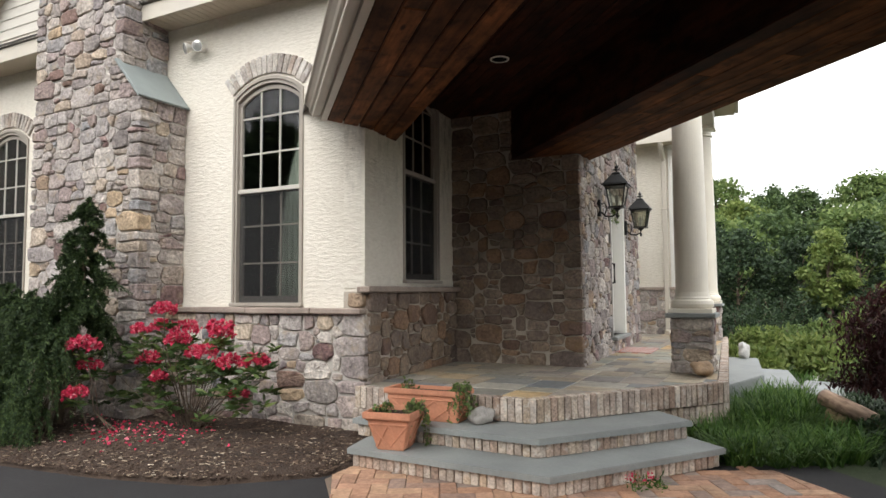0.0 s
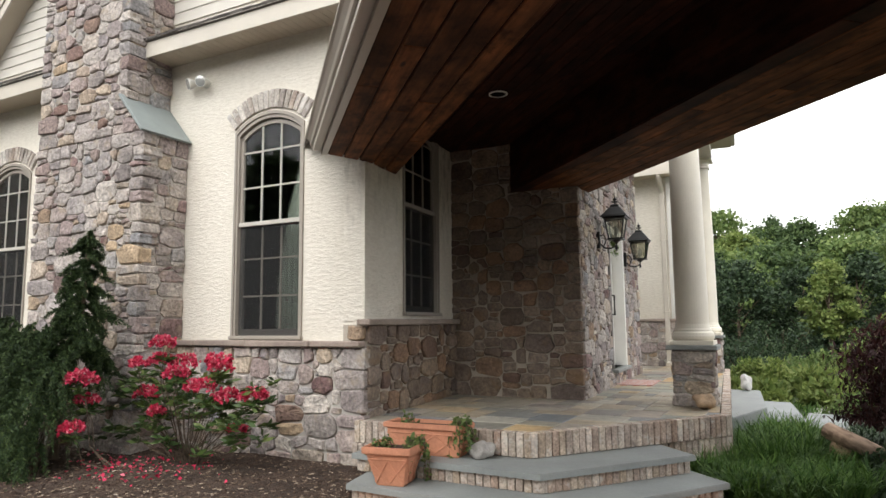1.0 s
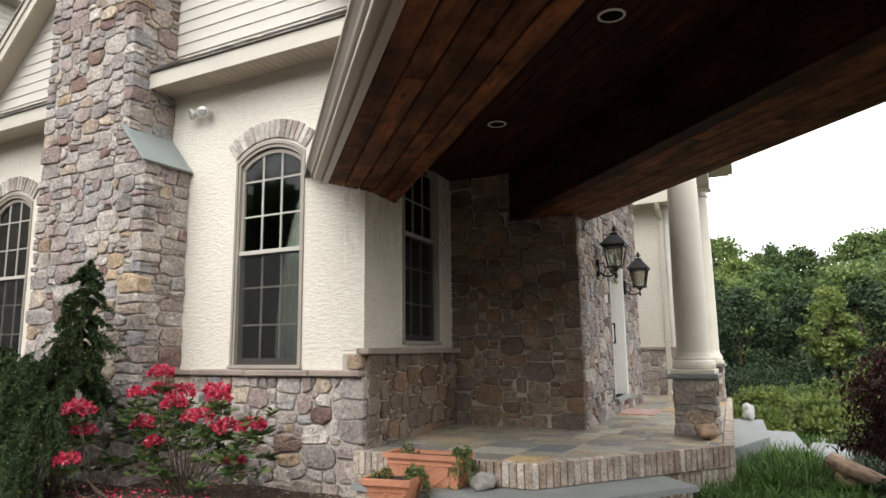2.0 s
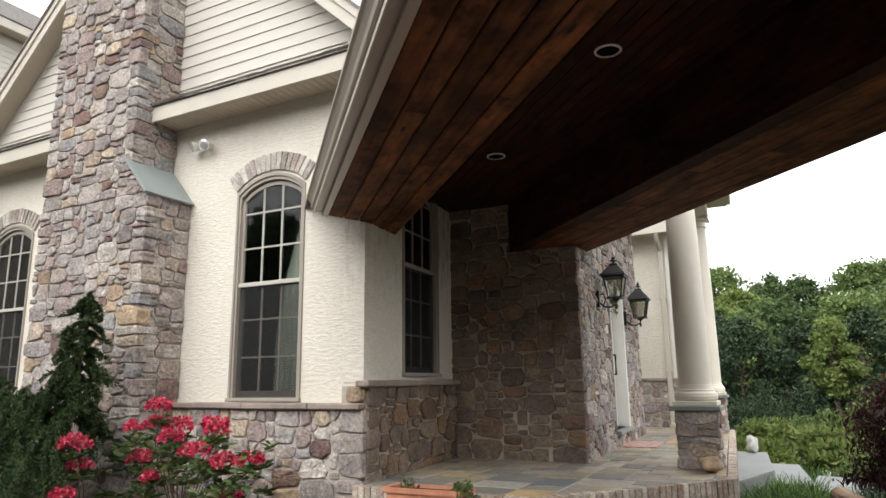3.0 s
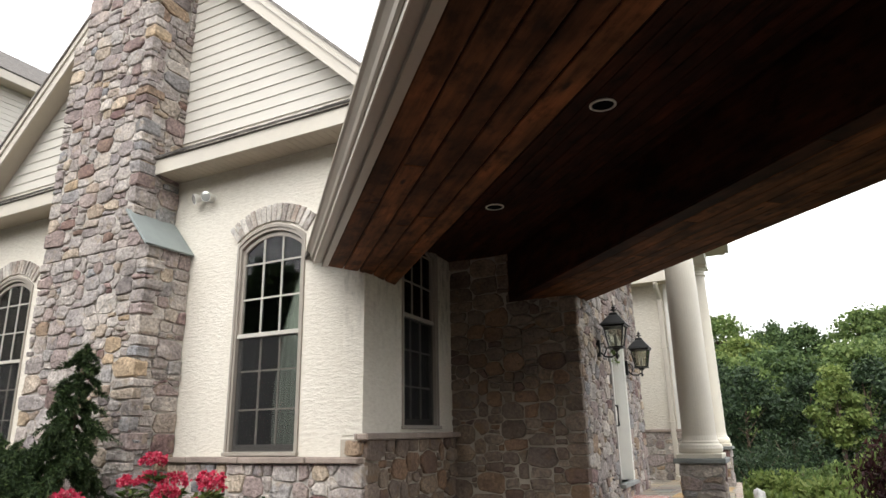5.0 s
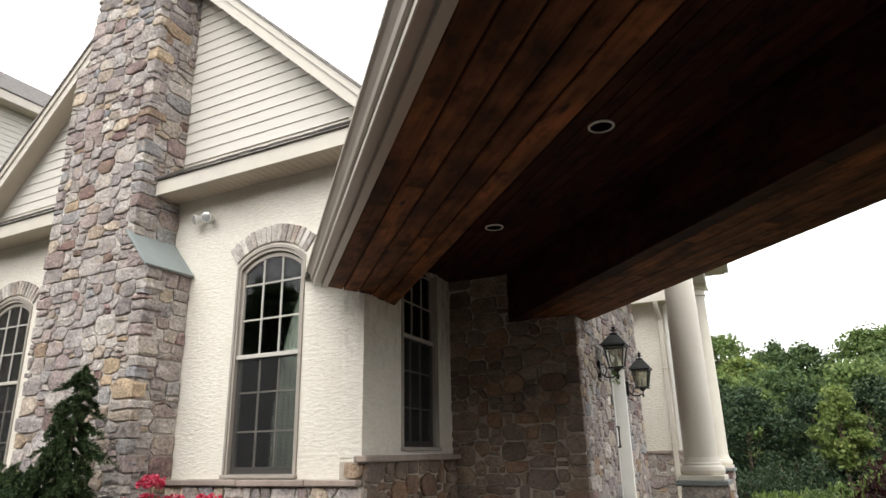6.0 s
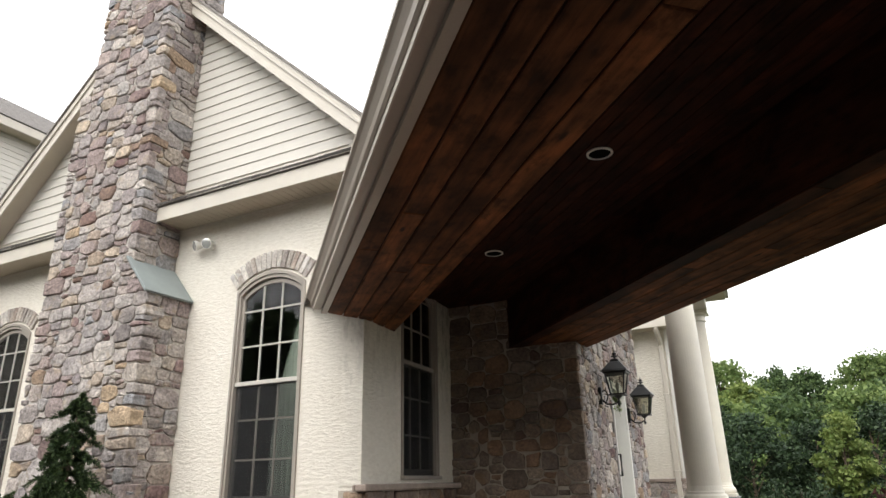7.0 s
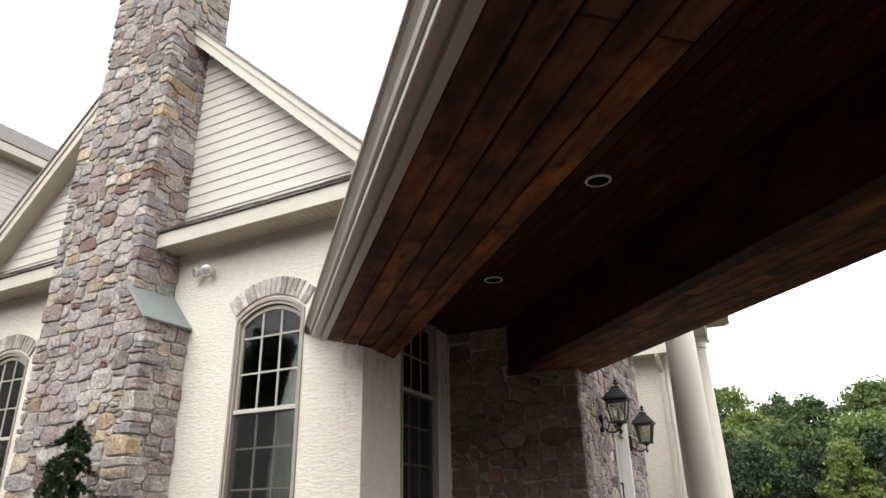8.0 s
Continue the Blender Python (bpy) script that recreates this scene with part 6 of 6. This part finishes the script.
# fallen petals and bark chips on the bed
cs = np.stack([rs.normal(-5.75, 0.45, 170), rs.normal(4.42, 0.28, 170), np.full(170, 0.10)], 1)
ds = rs.normal(size=(170, 3)) * np.array([1, 1, 0.25])
tagged(leaf_mesh("fallen_petals", cs, ds, rs.uniform(0.025, 0.055, 170), 0.8, petal_mat, seed=7), "fallen pink petals on the mulch", "petals", kind="stuff")
v, f = [], []
rb = random.Random(9)
for i in range(9000):
    x = rb.uniform(-8.5, -3.25)
    lo = float(np.interp(x, [-12.2, -9, -6.03, -4.9, -3.96, -3.1], [2.95, 3.1, 3.28, 3.4, 3.62, 4.35]))
    y = lo + 0.02 + (5.4 - lo) * rb.random() ** 1.5
    z = 0.072 + 0.03 * noise.noise(Vector((x * 1.3, y * 1.3, 0))) + 0.012 * noise.noise(Vector((x * 9, y * 9, 3))) - 0.05 * max(0, 1 - (y - lo) * 4)
    a, L, w = rb.uniform(0, 6.28), rb.uniform(0.006, 0.024), rb.uniform(0.003, 0.008)
    c, s = math.cos(a), math.sin(a)
    tl = rb.uniform(-0.3, 0.5) * L
    k = len(v)
    for (px, py, pz) in ((-L, -w, 0), (L, -w, tl), (L, w, tl), (-L, w, 0), (-L, 0, w), (L, 0, w + tl)):
        v.append((x + c * px - s * py, y + s * px + c * py, z + pz))
    f += [(k, k + 1, k + 5, k + 4), (k + 3, k + 4, k + 5, k + 2), (k, k + 4, k + 3), (k + 1, k + 2, k + 5)]
tagged(raw("bark_chips", v, f, chip_mat), "loose bark chips on the mulch bed", "mulch", kind="stuff")


def trailing(loc, n, reach, drop, seed, label, mat=leaf_mid):
    """A small trailing plant."""
    r = np.random.RandomState(seed)
    p = tagged(empty("trailing_plant", loc), label, "plant", "trailing plants")
    bm = bmesh.new()
    cs, ds = [], []
    for i in range(n):
        a = r.uniform(0, 6.28)
        L = r.uniform(0.5, 1) * reach
        e = Vector((math.cos(a) * L, math.sin(a) * L, 0.05 * r.rand()))
        d = drop * r.uniform(0.1, 1)
        pts = [(0, 0, 0), tuple(e * 0.6 + Vector((0, 0, 0.05))), (e.x, e.y, -d * 0.5), (e.x * 1.05, e.y * 1.05, -d)]
        tube(bm, pts, 0.003, 4, 0.6)
        for k in range(16):
            q = k / 15 * 2.999
            j = int(q)
            w = q - j
            c = Vector(pts[j]).lerp(Vector(pts[min(j + 1, 3)]), w)
            cs.append(np.array(c) + r.normal(0, 0.012, 3))
            ds.append(r.normal(size=3))
    put("vines", bm, bark, p)
    leaf_mesh("leaves", cs, ds, r.uniform(0.025, 0.052, len(cs)), 0.7, mat, p, seed=seed)


trailing((-2.50, 5.12, 0.57), 24, 0.12, 0.27, 1, "green vine trailing over the window box")
trailing((-2.74, 4.78, 0.45), 26, 0.13, 0.30, 2, "green vine trailing over the square pot")
trailing((-3.02, 4.70, 0.44), 6, 0.10, 0.12, 3, "small green vine in the square pot")
trailing((-3.05, 5.18, 0.565), 5, 0.07, 0.02, 5, "small sprouts in the window box")
trailing((-2.27, 10.0, 2.62), 9, 0.09, 0.22, 4, "green sprig hanging by the door")
for i, (x, y, z) in enumerate(((-0.98, 4.92, 0.0), (-0.86, 5.0, 0.0))):
    weed = tagged(empty("paving_weed", (x, y, z)), "small pink-flowered weed in the paving joint", "weed", "paving weeds")
    r = np.random.RandomState(70 + i)
    c = r.normal(size=(50, 3)) * 0.035
    c[:, 2] = np.abs(c[:, 2]) + 0.01
    leaf_mesh("leaves", c, r.normal(size=(50, 3)) + np.array([0, 0, 0.8]), r.uniform(0.03, 0.07, 50), 0.25, grass_mat, weed, seed=i)
    c = r.normal(size=(22, 3)) * 0.022 + np.array([-0.05, 0, 0.09])
    tagged(leaf_mesh("petals", c, r.normal(size=(22, 3)), r.uniform(0.015, 0.03, 22), 0.8, petal_mat, weed, seed=i), kind="stuff")
c = np.random.RandomState(3).normal(size=(26, 3)) * np.array([0.03, 0.02, 0.006]) + np.array([-0.86, 5.55, 0.168])
tagged(leaf_mesh("fallen_blossom", c, np.random.RandomState(4).normal(size=(26, 3)), 0.028, 0.8, petal_mat, seed=4), "fallen pink blossom on the lower step", "blossom")
# ---------------------------------------------------------------- pieces: stones, slates, pavers
(qx, qz), qv, qf = stone_shape([(-3.93, 1.30), (-3.75, 1.296), (-3.755, 1.436), (-3.925, 1.44)], 0.03, 0.06, random.Random(5))
quoin = raw("stone", qv, qf, stone_mat, side)
quoin.matrix_basis = Matrix.Translation((qx, FRONT_Y - 0.045, qz))
brick_row(deck, (-3.80, 5.36), (-3.46, 5.36), 0.11, 0.062, 0.1, 0.2, brick_mat, seed=8)
brick_row(deck, (-1.13, 6.5), (-0.52, 7.2), 0.11, 0.062, 0.1, 0.2, brick_mat, seed=6)
brick_row(deck, (-0.52, 7.2), (-0.98, 13.9), 0.11, 0.062, 0.1, 0.2, brick_mat, seed=7)
stones(front, m_front @ Matrix.Translation((0, -0.045, 0)), s_of(-6.42), len_front, 0.0, 1.222, 11, keep=200, cell=0.060, edges=(0.0, 0.04))
stones(front, m_front @ Matrix.Translation((0, -0.045, 0)), 0, s_of(-8.36), 0.0, 1.222, 12, keep=60, cell=0.068)
m_ch = Matrix.Translation((0, CH_Y + 0.02, 0))
stones(chim, m_ch, -8.36, -6.40, 0.0, 3.70, 13, keep=130, near=(-6.4, 2.5), cell=0.060, edges=(0.04, 0.045))
stones(chim, m_ch, -6.74, -6.40, 3.70, 4.12, 20, keep=20, cell=0.060, cuts=[(0.777, 0.629, -2.675)])
stones(chim, m_ch, -8.34, -6.74, 3.70, 6.9, 14, keep=75, near=(-7, 3.7), cell=0.060, edges=(0.04, 0.045))
stones(chim, m_ch, -8.12, -6.74, 6.9, 11.2, 15, keep=0, cell=0.060, edges=(0.04, 0.045))
m_cr = facing((-6.40, CH_Y + 0.02), (-6.40, FRONT_Y))[0]
m_cu = facing((-6.74, CH_Y + 0.02), (-6.74, FRONT_Y))[0]
stones(chim, m_cr, 0.03, 0.63, 0.0, 3.70, 16, keep=60, near=(0.3, 2.2), cell=0.060)
stones(chim, m_cu, 0.03, 0.63, 3.75, 6.9, 17, keep=35, near=(0.3, 3.7), cell=0.060)
stones(chim, m_cu, 0.03, 0.92, 6.9, 11.2, 18, keep=0, cell=0.060)
m_cl = facing((-8.36, FRONT_Y), (-8.36, CH_Y + 0.02))[0]
stones(chim, m_cl, 0.0, 0.60, 0.0, 6.9, 19, keep=0, cell=0.060)
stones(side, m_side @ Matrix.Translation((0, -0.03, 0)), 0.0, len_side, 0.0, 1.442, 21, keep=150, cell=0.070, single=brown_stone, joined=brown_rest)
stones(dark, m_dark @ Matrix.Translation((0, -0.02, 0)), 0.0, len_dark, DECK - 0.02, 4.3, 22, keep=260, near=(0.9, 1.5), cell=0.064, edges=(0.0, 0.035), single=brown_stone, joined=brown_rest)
stones(entry, m_entry @ Matrix.Translation((0, -0.02, 0)), 0.02, len_entry, DECK - 0.02, 5.0, 23, keep=280, near=(1.2, 1.8), cell=0.056,
       holes=[(DOOR[0] - 0.02, DOOR[1] + 0.02, DOOR[2] - 0.02, DOOR[3] + 0.03)], edges=(0.0, 0.03))
stones(back, m_back @ Matrix.Translation((0, -0.04, 0)), 0.0, len_back, DECK - 0.02, 1.44, 24, keep=60, cell=0.075)


def clip(poly, ax, ay, nx, ny):
    """Keeps the part of a polygon on the side of a line that (nx, ny) points to."""
    out = []
    for i in range(len(poly)):
        p, q = poly[i - 1], poly[i]
        dp, dq = (p[0] - ax) * nx + (p[1] - ay) * ny, (q[0] - ax) * nx + (q[1] - ay) * ny
        if dp >= 0:
            out.append(p)
        if (dp >= 0) != (dq >= 0):
            t = dp / (dp - dq)
            out.append((p[0] + (q[0] - p[0]) * t, p[1] + (q[1] - p[1]) * t))
    return out


def inward(p, q, d):
    dx, dy = q[0] - p[0], q[1] - p[1]
    le = math.hypot(dx, dy)
    return (p[0] - dy / le * d, p[1] + dx / le * d, -dy / le, dx / le)


EDGES = [inward((-3.78, 5.36), (-1.95, 5.34), 0.107), inward((-1.95, 5.34), (-0.52, 7.2), 0.107), inward((-0.52, 7.2), (-0.98, 13.9), 0.107)]
rt = random.Random(31)
for a, b, c, d in pack(3.4, 9.0, 0.128, 77, [(2, 2), (3, 2), (2, 3), (3, 3), (4, 3), (3, 4), (2, 1), (1, 2), (4, 2)]):
    g = 0.0075
    pl = [(-3.9 + a + g, 5.4 + b + g), (-3.9 + c - g, 5.4 + b + g), (-3.9 + c - g, 5.4 + d - g), (-3.9 + a + g, 5.4 + d - g)]
    for e in EDGES:
        pl = clip(pl, *e)
        if len(pl) < 3:
            break
    if len(pl) < 3:
        continue
    mx, my = sum(p[0] for p in pl) / len(pl), sum(p[1] for p in pl) / len(pl)
    if (my > 8.0 and mx < -2.6) or (mx < -3.85):
        continue
    n = len(pl)
    top = DECK + rt.uniform(-0.0015, 0.002)
    v = [(x - mx, y - my, -0.02) for x, y in pl] + [(x - mx, y - my, -0.003) for x, y in pl] + [((x - mx) * 0.985, (y - my) * 0.985, 0) for x, y in pl]
    f = [tuple(range(2 * n, 3 * n))]
    for r0 in (0, n):
        f += [(r0 + i, r0 + (i + 1) % n, r0 + n + (i + 1) % n, r0 + n + i) for i in range(n)]
    ob = raw("slate", v, f, slate_mat, deck)
    ob.location = (mx, my, top)

# herringbone brick pavers in front of the steps
PAVED = [(-3.25, 4.62), (-3.23, 4.18), (-2.88, 3.79), (-2.1, 2.7), (0.6, 2.2), (1.1, 4.2), (0.55, 5.2), (0.25, 5.53), (-0.04, 5.86), (-0.46, 5.80), (-1.40, 4.56), (-2.2, 4.62)]
RIM = [(PAVED[k], PAVED[k + 1]) for k in range(8)]      # the paving's free edges
paving = tagged(empty("pavement_bricks", (0, 0, 0)), "orange herringbone brick paving before the steps", "brick paving", kind="structure")
bm = bmesh.new()
prism(bm, PAVED, -0.15, -0.010)
put("sand_bed", bm, sand_mat, paving)
PU = 0.128                          # width of a paver
meshes = [brick_mesh("paver", PU - 0.004, 2 * PU - 0.004, 0.05, paver_mat, 900 + i) for i in range(6)]
laid = []
turned = radians(28)
for i in range(-32, 32):
    for j in range(-32, 32):
        x0, y0 = PU * i + 2 * PU * j, PU * i - 2 * PU * j      # two-brick herringbone cell
        for px, py, ang in ((x0 + PU / 2, y0 + PU, 0), (x0 + 2 * PU, y0 + PU / 2, 90)):
            x, y = -1.5 + px * math.cos(turned) - py * math.sin(turned), 4.2 + px * math.sin(turned) + py * math.cos(turned)
            ca, sa = math.cos(radians(ang + 28)), math.sin(radians(ang + 28))
            w2, l2 = PU / 2 - 0.002, PU - 0.002
            poly = [(x + ca * u - sa * v, y + sa * u + ca * v) for u, v in ((-w2, -l2), (w2, -l2), (w2, l2), (-w2, l2))]
            if not any(inside(*p, PAVED) for p in poly + [(x, y)]):
                continue
            whole = True
            for p, q in RIM:
                dx, dy = q[0] - p[0], q[1] - p[1]
                if any((c[0] - p[0]) * -dy + (c[1] - p[1]) * dx < 0 for c in poly):
                    poly, whole = clip(poly, p[0], p[1], -dy, dx), False
                    if len(poly) < 3:
                        break
            if len(poly) > 2:
                laid.append((x, y, ang + 28, None if whole else poly))
laid.sort(key=lambda q: math.hypot(q[0] + 1.4, q[1] - 4.7))
rest_v, rest_f = [], []
for i, (x, y, ang, poly) in enumerate(laid):
    if poly:                        # a paver cut at the edge
        n = len(poly)
        v = [(px - x, py - y, z) for z in (0.0, 0.045) for px, py in poly] + [((px - x) * 0.96, (py - y) * 0.96, 0.05) for px, py in poly]
        f = [tuple(range(2 * n, 3 * n))] + [(r0 + k, r0 + (k + 1) % n, r0 + n + (k + 1) % n, r0 + n + k) for r0 in (0, n) for k in range(n)]
        mm = Matrix.Translation((x, y, -0.05))
    else:
        me = rt.choice(meshes)
        mm = pose(x, y, -0.05 + rt.uniform(-0.0025, 0.0025), rt.uniform(-0.6, 0.6), rt.uniform(-0.6, 0.6), ang + rt.uniform(-0.6, 0.6))
        v, f = [tuple(c.co) for c in me.vertices], [tuple(p.vertices) for p in me.polygons]
    if i < 300:
        ob = raw("paver", v, f, paver_mat, paving) if poly else new("paver", me)
        ob.parent = paving
        ob.matrix_basis = mm
    else:
        k = len(rest_v)
        rest_v += [tuple(mm @ Vector(c)) for c in v]
        rest_f += [tuple(j + k for j in p) for p in f]
if rest_v:
    tagged(raw("paver_field", rest_v, rest_f, paver_rest, paving), kind="stuff")
